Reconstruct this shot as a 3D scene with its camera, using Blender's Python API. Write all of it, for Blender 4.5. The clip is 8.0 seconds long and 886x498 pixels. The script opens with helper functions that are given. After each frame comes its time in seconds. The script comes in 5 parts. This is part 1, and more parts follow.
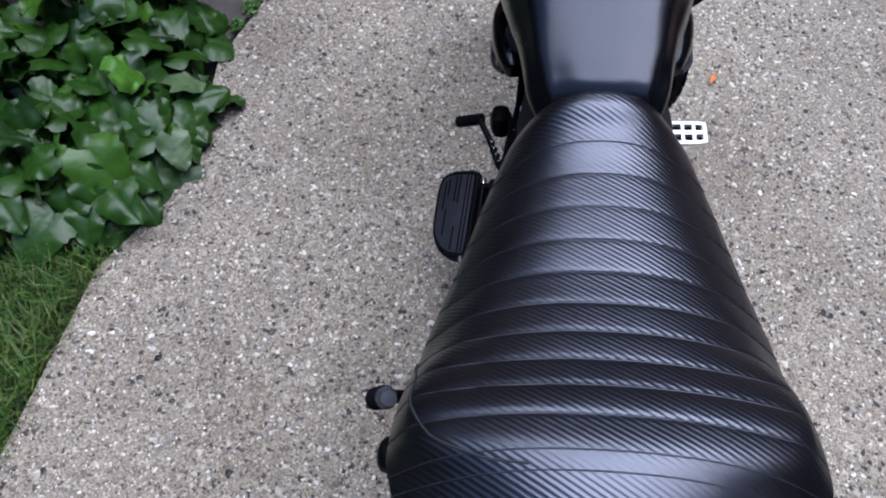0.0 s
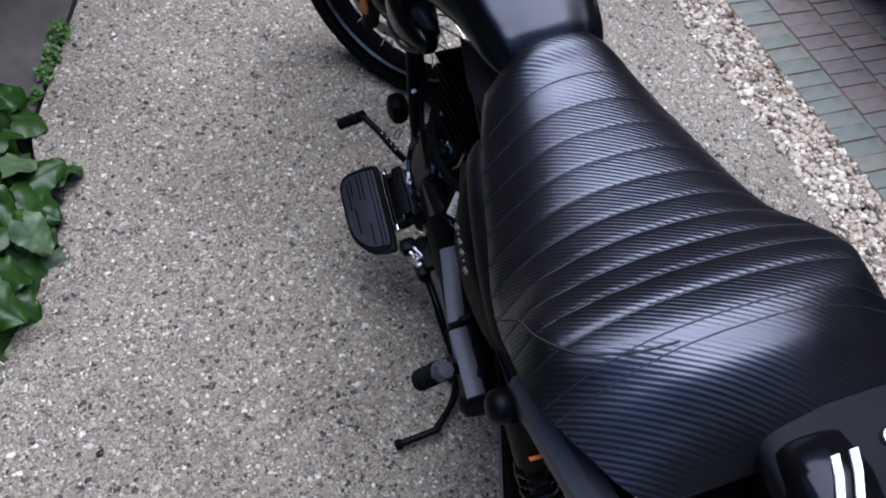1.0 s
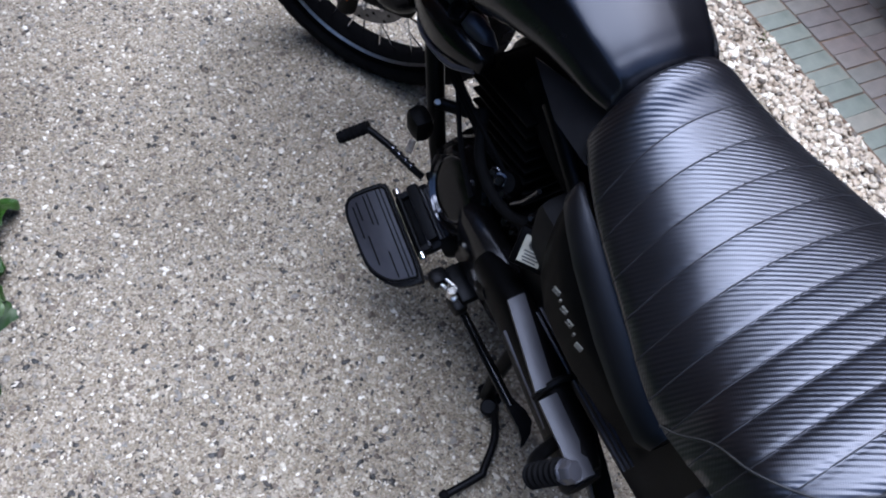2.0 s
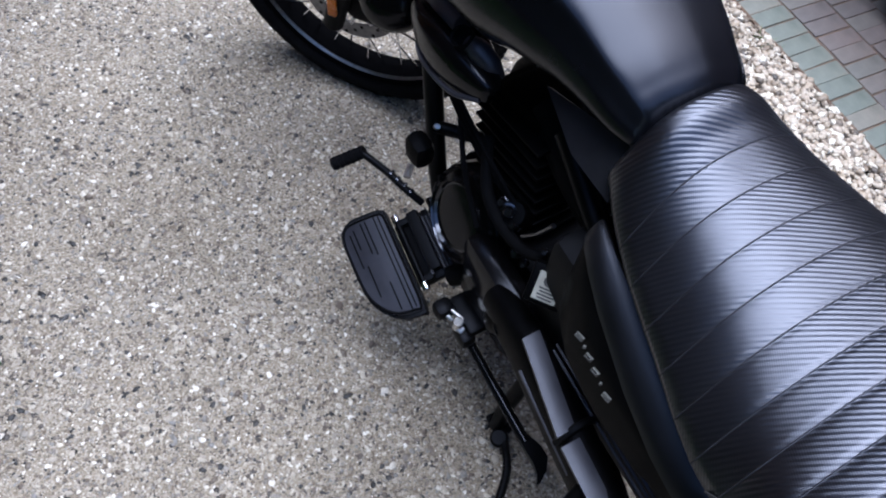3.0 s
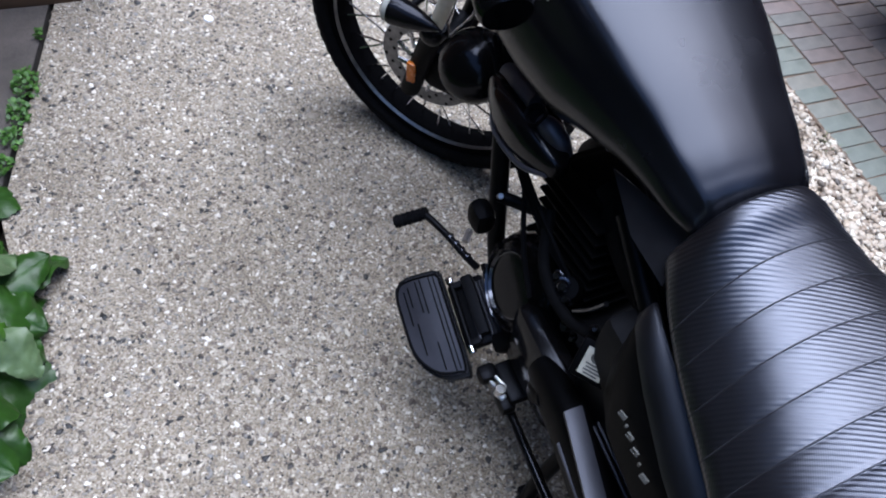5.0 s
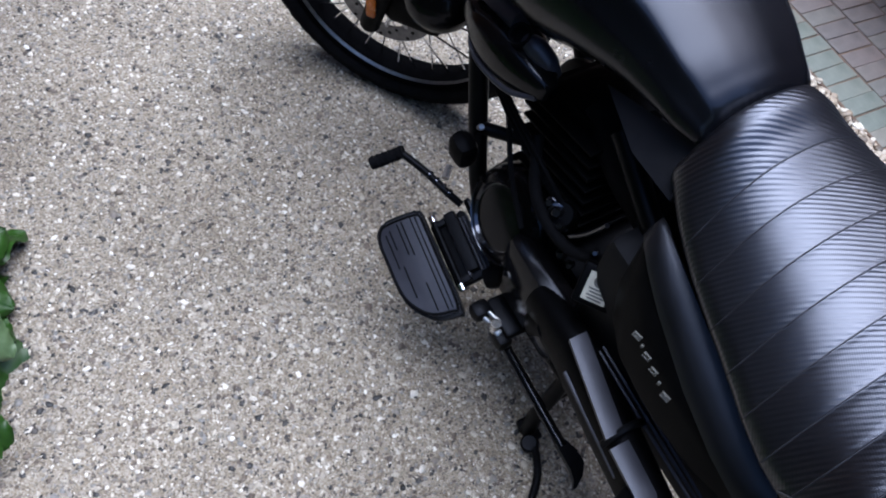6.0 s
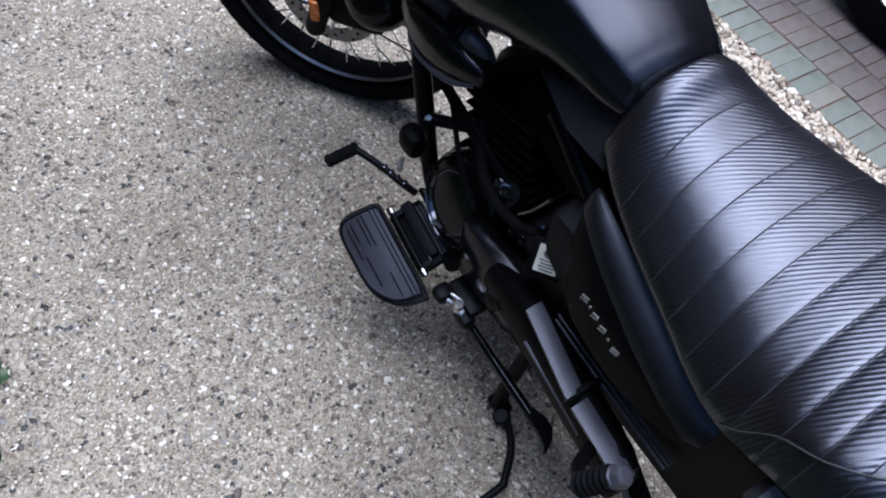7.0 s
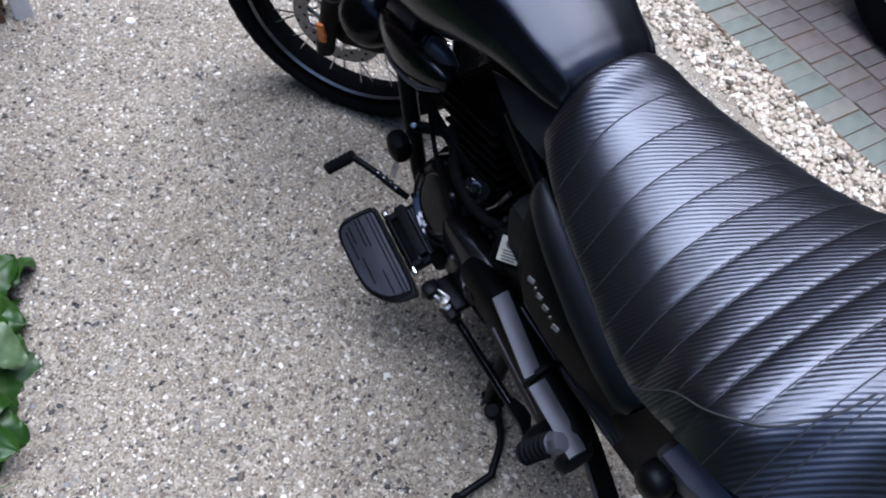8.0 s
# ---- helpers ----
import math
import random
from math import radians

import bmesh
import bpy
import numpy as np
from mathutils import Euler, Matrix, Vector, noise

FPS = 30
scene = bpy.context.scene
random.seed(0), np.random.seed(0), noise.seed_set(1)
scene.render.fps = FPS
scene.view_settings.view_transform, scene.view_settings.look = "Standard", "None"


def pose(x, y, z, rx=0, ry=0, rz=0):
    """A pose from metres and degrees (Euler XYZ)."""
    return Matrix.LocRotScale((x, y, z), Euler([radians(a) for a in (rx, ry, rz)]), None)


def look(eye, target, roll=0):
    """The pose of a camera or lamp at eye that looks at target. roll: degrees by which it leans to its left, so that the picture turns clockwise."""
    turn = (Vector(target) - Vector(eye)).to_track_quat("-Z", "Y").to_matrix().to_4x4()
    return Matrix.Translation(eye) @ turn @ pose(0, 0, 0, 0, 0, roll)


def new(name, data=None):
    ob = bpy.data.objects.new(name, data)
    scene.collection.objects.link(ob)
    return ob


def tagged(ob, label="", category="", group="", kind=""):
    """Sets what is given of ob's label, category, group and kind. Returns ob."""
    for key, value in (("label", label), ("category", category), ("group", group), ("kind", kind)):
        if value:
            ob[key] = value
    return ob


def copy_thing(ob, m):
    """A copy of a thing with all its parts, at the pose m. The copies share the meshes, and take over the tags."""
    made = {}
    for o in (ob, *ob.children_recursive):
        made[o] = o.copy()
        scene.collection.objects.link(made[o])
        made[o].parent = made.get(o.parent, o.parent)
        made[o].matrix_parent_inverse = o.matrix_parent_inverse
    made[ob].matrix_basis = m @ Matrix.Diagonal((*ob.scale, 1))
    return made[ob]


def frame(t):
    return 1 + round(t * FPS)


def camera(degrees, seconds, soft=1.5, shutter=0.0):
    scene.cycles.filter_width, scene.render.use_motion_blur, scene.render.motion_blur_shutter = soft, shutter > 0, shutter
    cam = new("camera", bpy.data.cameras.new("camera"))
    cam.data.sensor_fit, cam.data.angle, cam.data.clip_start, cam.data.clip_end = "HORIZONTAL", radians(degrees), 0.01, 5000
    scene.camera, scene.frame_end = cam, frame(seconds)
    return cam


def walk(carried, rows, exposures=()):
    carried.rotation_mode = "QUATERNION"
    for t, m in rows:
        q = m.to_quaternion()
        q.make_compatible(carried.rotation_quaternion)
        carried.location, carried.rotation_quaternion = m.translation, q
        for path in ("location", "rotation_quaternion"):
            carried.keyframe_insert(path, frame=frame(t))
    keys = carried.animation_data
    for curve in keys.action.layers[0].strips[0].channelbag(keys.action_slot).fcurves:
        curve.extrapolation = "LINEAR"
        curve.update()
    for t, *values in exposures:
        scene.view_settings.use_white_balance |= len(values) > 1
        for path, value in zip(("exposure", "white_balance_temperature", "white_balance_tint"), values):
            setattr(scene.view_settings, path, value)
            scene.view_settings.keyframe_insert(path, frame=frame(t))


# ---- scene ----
cam = camera(57.0, 8.0, soft=2.0, shutter=0.0)
PATH = [
    (0, (-0.137, -0.695, 1.468), (-0.196, 0.395, -0.207), 2.7),
    (0.3, (-0.217, -0.649, 1.413), (-0.113, 0.199, 0.060), 4.2),
    (0.5, (-0.279, -0.666, 1.478), (-0.026, 0.192, 0.152), 9.18),
    (0.7, (-0.354, -0.709, 1.455), (-0.031, 0.179, 0.164), 10.62),
    (1, (-0.448, -0.734, 1.445), (-0.031, 0.119, 0.157), 9.61),
    (1.2, (-0.474, -0.720, 1.418), (-0.030, 0.100, 0.118), 10.51),
    (1.5, (-0.519, -0.601, 1.406), (-0.018, 0.160, 0.091), 11.18),
    (1.7, (-0.502, -0.506, 1.357), (0.004, 0.225, 0.028), 13.91),
    (2, (-0.568, -0.430, 1.360), (0.006, 0.239, 0.024), 16.94),
    (2.2, (-0.562, -0.371, 1.379), (0.028, 0.262, 0.033), 16.72),
    (3.3, (-0.554, -0.345, 1.325), (0.191, 0.462, -0.346), 16.8),
    (3.5, (-0.562, -0.35, 1.346), (0.067, 0.506, -0.349), 15.1),
    (4, (-0.532, -0.353, 1.325), (0.01, 0.728, -0.269), 14.9),
    (4.2, (-0.565, -0.363, 1.342), (0.07, 0.683, -0.24), 16.0),
    (5.3, (-0.580, -0.354, 1.356), (-0.028, 0.395, 0.054), 17.76),
    (5.5, (-0.562, -0.355, 1.330), (-0.029, 0.367, 0.006), 17.57),
    (6, (-0.616, -0.329, 1.309), (-0.003, 0.331, -0.013), 18.08),
    (6.5, (-0.668, -0.325, 1.329), (0.035, 0.244, 0.009), 19.76),
    (7, (-0.631, -0.373, 1.350), (0.031, 0.253, 0.035), 16.34),
    (7.5, (-0.561, -0.485, 1.399), (0.010, 0.241, 0.092), 11.61),
    (8, (-0.579, -0.518, 1.405), (0.001, 0.223, 0.111), 9.38),
]
EXPOSURES = [(0.0, 2.0, 5630, 15), (1.2, 1.92, 5630, 15), (2.2, 2.37, 5630, 13), (8.0, 2.37, 5630, 13)]
walk(cam, [(t, look(eye, target, roll)) for t, eye, target, roll in PATH], EXPOSURES)

# ---- world and sun: an overcast sky ----
world = bpy.data.worlds.new("world")
scene.world = world
world.use_nodes = True
wn = world.node_tree.nodes
wn.clear()
sky = wn.new("ShaderNodeTexSky")
sky.sky_type = "NISHITA"
sky.sun_disc = False
sky.sun_elevation = radians(65)
sky.sun_rotation = radians(95)
sky.air_density, sky.dust_density, sky.ozone_density = 1.3, 1.5, 2.0
bg = wn.new("ShaderNodeBackground")
bg.inputs["Strength"].default_value = 0.075
wo = wn.new("ShaderNodeOutputWorld")
world.node_tree.links.new(sky.outputs[0], bg.inputs["Color"])
world.node_tree.links.new(bg.outputs[0], wo.inputs["Surface"])
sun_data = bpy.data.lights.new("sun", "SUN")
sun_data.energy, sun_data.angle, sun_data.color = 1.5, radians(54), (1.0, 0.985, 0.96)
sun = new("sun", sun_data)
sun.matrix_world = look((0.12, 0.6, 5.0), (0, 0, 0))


# ---- materials ----
def material(name):
    m = bpy.data.materials.new(name)
    m.use_nodes = True
    t = m.node_tree
    return m, t, t.nodes["Principled BSDF"]


def node(t, kind, **values):
    n = t.nodes.new(kind)
    for key, v in values.items():
        n.inputs[key.replace("_", " ")].default_value = v
    return n


def ramp(t, source, stops):
    r = t.nodes.new("ShaderNodeValToRGB")
    while len(r.color_ramp.elements) < len(stops):
        r.color_ramp.elements.new(0.5)
    for e, (p, c) in zip(r.color_ramp.elements, stops):
        e.position, e.color = p, (c if len(c) == 4 else (*c, 1))
    t.links.new(source, r.inputs[0])
    return r.outputs[0]


def bump(t, bsdf, height, strength, distance):
    b = node(t, "ShaderNodeBump", Strength=strength, Distance=distance)
    t.links.new(height, b.inputs["Height"])
    t.links.new(b.outputs[0], bsdf.inputs["Normal"])
    return b


def coords(t, kind="Object"):
    return t.nodes.new("ShaderNodeTexCoord").outputs[kind]


def noise_of(t, vec, scale, detail=4.0, rough=0.55):
    n = node(t, "ShaderNodeTexNoise", Scale=scale, Detail=detail, Roughness=rough)
    t.links.new(vec, n.inputs["Vector"])
    return n.outputs[0]


def painted(name, dark, light, rough, metal=0.0, scale=30.0, coat=0.0, relief=0.05, spec=0.5):
    """A plain paint, plastic or metal with faint blotches, dust in the gloss and a fine grain."""
    m, t, b = material(name)
    v = coords(t)
    big, fine = noise_of(t, v, scale), noise_of(t, v, scale * 14, 2.0)
    t.links.new(ramp(t, big, [(0.3, dark), (0.7, light)]), b.inputs["Base Color"])
    mr = node(t, "ShaderNodeMapRange", To_Min=max(0.02, rough - 0.07), To_Max=min(1, rough + 0.1))
    t.links.new(big, mr.inputs["Value"])
    t.links.new(mr.outputs[0], b.inputs["Roughness"])
    b.inputs["Metallic"].default_value = metal
    b.inputs["Coat Weight"].default_value = coat
    b.inputs["Specular IOR Level"].default_value = spec
    # blue tint on dark gloss stands in for a bluer reflected sky
    if metal == 0 and light[0] < 0.05:
        b.inputs["Specular Tint"].default_value = (0.8, 0.84, 1.0, 1)
    if relief:
        bump(t, b, fine, relief, 0.001)
    return m


satin_black = painted("satin_black_paint", (0.0022, 0.0022, 0.00246), (0.003, 0.003, 0.0034), 0.3, scale=18, spec=0.32)
frame_black = painted("frame_black", (0.0015, 0.0015, 0.00168), (0.003, 0.003, 0.00336), 0.42, scale=40, spec=0.1)
engine_black = painted("engine_black", (0.0008, 0.0008, 0.0009), (0.0016, 0.0016, 0.00179), 0.5, scale=60, relief=0.2, spec=0.06)
cover_satin = painted("cover_satin", (0.0022, 0.0022, 0.0028), (0.003, 0.003, 0.004), 0.42, scale=18, spec=0.5)
gloss_black = painted("gloss_black_plastic", (0.002, 0.002, 0.00224), (0.0035, 0.0035, 0.00392), 0.14, scale=20, relief=0.0, spec=0.16)
cover_gloss = painted("cover_gloss", (0.003, 0.003, 0.0036), (0.006, 0.006, 0.007), 0.12, scale=20, relief=0.0, spec=0.7)
dark_plastic = painted("dark_plastic", (0.005, 0.005, 0.0062), (0.009, 0.009, 0.011), 0.45, scale=70, relief=0.15, spec=0.4)
matte_black = painted("matte_black", (0.002, 0.002, 0.00224), (0.004, 0.004, 0.00448), 0.6, scale=30, relief=0.1, spec=0.15)
rubber = painted("rubber", (0.0025, 0.0025, 0.0028), (0.005, 0.005, 0.0056), 0.8, scale=50, relief=0.3, spec=0.06)
pad_rubber = painted("footboard_rubber", (0.011, 0.011, 0.015), (0.018, 0.018, 0.024), 0.5, scale=45, relief=0.25)
shield_grey = painted("heat_shield_paint", (0.02, 0.02, 0.026), (0.03, 0.03, 0.037), 0.42, scale=25)
bar_grey = painted("strut_grey", (0.028, 0.028, 0.035), (0.04, 0.04, 0.048), 0.42, scale=25)
chrome = painted("chrome", (0.6, 0.6, 0.62), (0.75, 0.75, 0.77), 0.16, metal=1.0, scale=60, relief=0.0)
steel = painted("dull_steel", (0.3, 0.3, 0.31), (0.48, 0.48, 0.49), 0.34, metal=1.0, scale=80)
alloy = painted("polished_rim", (0.42, 0.43, 0.46), (0.6, 0.61, 0.64), 0.25, metal=1.0, scale=40)
amber = painted("amber_plastic", (0.42, 0.1, 0.006), (0.55, 0.15, 0.01), 0.25, scale=60)
orange_label = painted("orange_label", (0.8, 0.16, 0.03), (0.9, 0.25, 0.06), 0.4, scale=60)
bright_alloy = painted("bright_alloy", (0.75, 0.75, 0.76), (0.85, 0.85, 0.86), 0.5, metal=1.0, scale=60, relief=0.0)
disc_steel = painted("brake_disc_steel", (0.14, 0.14, 0.15), (0.24, 0.24, 0.25), 0.36, metal=1.0, scale=80)
rim_paint = painted("black_rim", (0.002, 0.002, 0.0024), (0.0015, 0.0015, 0.0018), 0.75, scale=40, relief=0.0, spec=0.015)
fork_beige = painted("fork_tube_beige", (0.42, 0.4, 0.34), (0.52, 0.5, 0.44), 0.4, scale=50)
clear_lens = painted("clear_lens", (0.22, 0.22, 0.2), (0.3, 0.3, 0.28), 0.2, scale=30, relief=0.0)
seam_pale = painted("seam_pale", (0.014, 0.014, 0.014), (0.024, 0.024, 0.023), 0.5, scale=60)
seam_thread = painted("seam_thread", (0.008, 0.008, 0.009), (0.014, 0.014, 0.016), 0.5, scale=60)
white_paint = painted("white_paint", (0.68, 0.68, 0.68), (0.8, 0.8, 0.8), 0.45, scale=40)
pale_print = painted("pale_print", (0.3, 0.29, 0.25), (0.4, 0.39, 0.34), 0.5, scale=60)
badge_grey = painted("badge_grey", (0.06, 0.06, 0.056), (0.09, 0.088, 0.08), 0.5, scale=60)
grey_print = painted("grey_print", (0.05, 0.05, 0.05), (0.08, 0.08, 0.08), 0.5, scale=60)
tank_paint = painted("tank_satin_paint", (0.002, 0.0022, 0.0032), (0.003, 0.0032, 0.0045), 0.24, scale=9, relief=0.03, spec=0.34)
terracotta = painted("terracotta", (0.22, 0.06, 0.03), (0.3, 0.09, 0.045), 0.75, scale=14, relief=0.3)
door_wood = painted("door_wood", (0.22, 0.09, 0.035), (0.3, 0.13, 0.05), 0.55, scale=10, relief=0.3)
dark_wood = painted("dark_wood", (0.05, 0.025, 0.012), (0.1, 0.055, 0.03), 0.7, scale=12, relief=0.3)


def carbon_vinyl():
    """Black vinyl embossed like woven carbon: diagonal cords, short and raised."""
    m, t, b = material("carbon_vinyl")
    v = coords(t)
    mp = node(t, "ShaderNodeMapping")
    mp.inputs["Rotation"].default_value = (0, 0, radians(31))
    t.links.new(v, mp.inputs["Vector"])
    w = node(t, "ShaderNodeTexWave", Scale=63.0, Distortion=0.0)
    w.wave_type, w.bands_direction, w.wave_profile = "BANDS", "Y", "SIN"
    t.links.new(mp.outputs[0], w.inputs["Vector"])
    w2 = node(t, "ShaderNodeTexWave", Scale=190.0, Distortion=0.0)
    w2.wave_type, w2.bands_direction, w2.wave_profile = "BANDS", "X", "SIN"
    t.links.new(mp.outputs[0], w2.inputs["Vector"])
    mix = node(t, "ShaderNodeMath")
    mix.operation = "MULTIPLY_ADD"
    t.links.new(w2.outputs[1], mix.inputs[0])
    mix.inputs[1].default_value = 0.3
    t.links.new(w.outputs[1], mix.inputs[2])
    big = noise_of(t, v, 9.0)
    t.links.new(ramp(t, big, [(0.3, (0.0018, 0.0018, 0.0024)), (0.7, (0.0032, 0.0032, 0.0042))]), b.inputs["Base Color"])
    mr = node(t, "ShaderNodeMapRange", To_Min=0.29, To_Max=0.36)
    t.links.new(big, mr.inputs["Value"])
    t.links.new(mr.outputs[0], b.inputs["Roughness"])
    b.inputs["Specular IOR Level"].default_value = 1.0
    b.inputs["IOR"].default_value = 1.46
    # reflected sky's blue put into the vinyl's sheen
    b.inputs["Specular Tint"].default_value = (0.8, 0.84, 1.0, 1)
    bump(t, b, mix.outputs[0], 0.28, 0.0011)
    return m


carbon = carbon_vinyl()


def stone_colours(name, stops, rough=0.55, relief=0.3):
    """Loose or set stones: each its own colour, with a speckle."""
    m, t, b = material(name)
    g = t.nodes.new("ShaderNodeNewGeometry")
    v = coords(t)
    c = ramp(t, g.outputs["Random Per Island"], stops)
    t.nodes[-1].color_ramp.interpolation = "LINEAR"
    n = noise_of(t, v, 260.0, 3.0)
    mix = t.nodes.new("ShaderNodeMixRGB")
    mix.blend_type, mix.inputs[0].default_value = "MULTIPLY", 0.5
    t.links.new(c, mix.inputs[1])
    t.links.new(ramp(t, n, [(0.3, (0.45, 0.45, 0.45)), (0.65, (1.3, 1.3, 1.3))]), mix.inputs[2])
    stain = t.nodes.new("ShaderNodeMixRGB")
    stain.blend_type, stain.inputs[0].default_value = "MULTIPLY", 0.85
    t.links.new(mix.outputs[0], stain.inputs[1])
    t.links.new(ramp(t, noise_of(t, v, 2.6, 6.0), [(0.28, (0.70, 0.66, 0.61)), (0.5, (1.0, 0.98, 0.95)), (0.72, (1.2, 1.17, 1.13))]), stain.inputs[2])
    t.links.new(stain.outputs[0], b.inputs["Base Color"])
    b.inputs["Roughness"].default_value = rough
    bump(t, b, n, relief, 0.001)
    return m


aggregate_stone = stone_colours("aggregate_stones", [
    (0.0, (0.010, 0.010, 0.011)), (0.10, (0.022, 0.021, 0.021)), (0.16, (0.07, 0.055, 0.045)), (0.27, (0.125, 0.10, 0.078)), (0.38, (0.15, 0.145, 0.14)),
    (0.52, (0.215, 0.19, 0.155)), (0.74, (0.29, 0.26, 0.215)), (0.88, (0.37, 0.34, 0.285)), (0.95, (0.46, 0.43, 0.38)), (1.0, (0.60, 0.58, 0.54))])
gravel_stone = stone_colours("gravel_stones", [
    (0.0, (0.06, 0.05, 0.042)), (0.12, (0.17, 0.13, 0.095)), (0.28, (0.33, 0.27, 0.205)), (0.46, (0.37, 0.325, 0.265)),
    (0.64, (0.36, 0.295, 0.235)), (0.82, (0.45, 0.40, 0.33)), (1.0, (0.62, 0.58, 0.51))])


def concrete(name, dark, light, stain, scale=1.0):
    m, t, b = material(name)
    v = coords(t)
    big, mid, fine = noise_of(t, v, 2.2 * scale, 6.0), noise_of(t, v, 40 * scale, 4.0), noise_of(t, v, 420.0, 3.0)
    mix = t.nodes.new("ShaderNodeMixRGB")
    mix.blend_type, mix.inputs[0].default_value = "MULTIPLY", 0.8
    t.links.new(ramp(t, big, [(0.28, stain), (0.5, dark), (0.72, light)]), mix.inputs[1])
    t.links.new(ramp(t, fine, [(0.32, (0.42, 0.4, 0.38)), (0.68, (1.35, 1.35, 1.35))]), mix.inputs[2])
    t.links.new(mix.outputs[0], b.inputs["Base Color"])
    b.inputs["Roughness"].default_value = 0.85
    add = t.nodes.new("ShaderNodeMath")
    t.links.new(mid, add.inputs[0])
    t.links.new(fine, add.inputs[1])
    bump(t, b, add.outputs[0], 0.5, 0.004)
    return m


def aggregate_matrix():
    """Cement with fine sand and grit: every grain of its own colour, over broad stains."""
    m, t, b = material("cement_matrix")
    v = coords(t)
    grains = []
    for scale in (330.0, 190.0):
        vo = node(t, "ShaderNodeTexVoronoi", Scale=scale)
        t.links.new(v, vo.inputs["Vector"])
        sep = t.nodes.new("ShaderNodeSeparateColor")
        t.links.new(vo.outputs["Color"], sep.inputs[0])
        grains.append((vo, sep))
    fine = ramp(t, grains[0][1].outputs[0], [(0.0, (0.036, 0.030, 0.024)), (0.13, (0.079, 0.063, 0.045)), (0.3, (0.151, 0.124, 0.090)), (0.6, (0.209, 0.180, 0.140)), (0.85, (0.266, 0.238, 0.194)), (1.0, (0.403, 0.374, 0.324))])
    coarse = ramp(t, grains[1][1].outputs[1], [(0.0, (0.086, 0.061, 0.043)), (0.2, (0.158, 0.130, 0.097)), (0.7, (0.216, 0.191, 0.151)), (1.0, (0.302, 0.277, 0.230))])
    mix = t.nodes.new("ShaderNodeMixRGB")
    mix.inputs[0].default_value = 0.4
    t.links.new(fine, mix.inputs[1])
    t.links.new(coarse, mix.inputs[2])
    stain = t.nodes.new("ShaderNodeMixRGB")
    stain.blend_type, stain.inputs[0].default_value = "MULTIPLY", 0.85
    t.links.new(mix.outputs[0], stain.inputs[1])
    t.links.new(ramp(t, noise_of(t, v, 2.6, 6.0), [(0.28, (0.70, 0.66, 0.61)), (0.5, (1.0, 0.98, 0.95)), (0.72, (1.2, 1.17, 1.13))]), stain.inputs[2])
    t.links.new(stain.outputs[0], b.inputs["Base Color"])
    b.inputs["Roughness"].default_value = 0.85
    bump(t, b, grains[0][0].outputs["Distance"], 0.6, 0.003)
    return m


cement = aggregate_matrix()
slab_concrete = concrete("slab_concrete", (0.06, 0.051, 0.045), (0.09, 0.077, 0.068), (0.036, 0.032, 0.028), 4.5)
soil = concrete("soil", (0.035, 0.026, 0.018), (0.06, 0.045, 0.03), (0.02, 0.015, 0.01), 3.0)
render_wall = concrete("rendered_wall", (0.42, 0.4, 0.37), (0.52, 0.5, 0.46), (0.33, 0.31, 0.28), 1.0)


def brick_material(name, stops):
    m, t, b = material(name)
    v = coords(t, "Object")
    info = t.nodes.new("ShaderNodeObjectInfo")
    n, f = noise_of(t, v, 16.0, 5.0), noise_of(t, v, 220.0, 3.0)
    mix = t.nodes.new("ShaderNodeMixRGB")
    mix.blend_type, mix.inputs[0].default_value = "MULTIPLY", 0.9
    t.links.new(ramp(t, info.outputs["Random"], stops), mix.inputs[1])
    t.links.new(ramp(t, n, [(0.28, (0.62, 0.66, 0.62)), (0.5, (0.95, 0.95, 0.92)), (0.72, (1.3, 1.14, 1.04))]), mix.inputs[2])
    t.links.new(mix.outputs[0], b.inputs["Base Color"])
    b.inputs["Roughness"].default_value = 0.6
    bump(t, b, f, 0.4, 0.002)
    return m


paver = brick_material("paving_brick_brown", [(0.0, (0.125, 0.105, 0.10)), (0.5, (0.155, 0.118, 0.108)), (1.0, (0.135, 0.125, 0.112))])
paver_green = brick_material("paving_brick_green", [(0.0, (0.125, 0.137, 0.118)), (0.6, (0.145, 0.152, 0.13)), (1.0, (0.165, 0.148, 0.125))])
joint_sand = concrete("joint_sand", (0.112, 0.070, 0.045), (0.154, 0.098, 0.063), (0.077, 0.052, 0.035), 4.0)
hedge_leaf = painted("hedge_green", (0.008, 0.02, 0.005), (0.018, 0.04, 0.01), 0.6, scale=9, relief=0.5)
house_brick = concrete("house_brick", (0.13, 0.065, 0.045), (0.18, 0.095, 0.065), (0.09, 0.05, 0.038), 3.0)


dry_leaf = painted("dry_leaf", (0.3, 0.1, 0.025), (0.42, 0.17, 0.05), 0.6, scale=60, relief=0.3)


def leaf_material(name, stops, rough=0.42):
    m, t, b = material(name)
    g = t.nodes.new("ShaderNodeNewGeometry")
    v = coords(t)
    n = noise_of(t, v, 45.0, 4.0)
    mix = t.nodes.new("ShaderNodeMixRGB")
    mix.blend_type, mix.inputs[0].default_value = "MULTIPLY", 0.8
    t.links.new(ramp(t, g.outputs["Random Per Island"], stops), mix.inputs[1])
    t.links.new(ramp(t, n, [(0.3, (0.6, 0.65, 0.6)), (0.7, (1.25, 1.2, 1.2))]), mix.inputs[2])
    t.links.new(mix.outputs[0], b.inputs["Base Color"])
    b.inputs["Roughness"].default_value = rough
    b.inputs["Specular IOR Level"].default_value = 0.35
    bump(t, b, n, 0.5, 0.004)
    return m


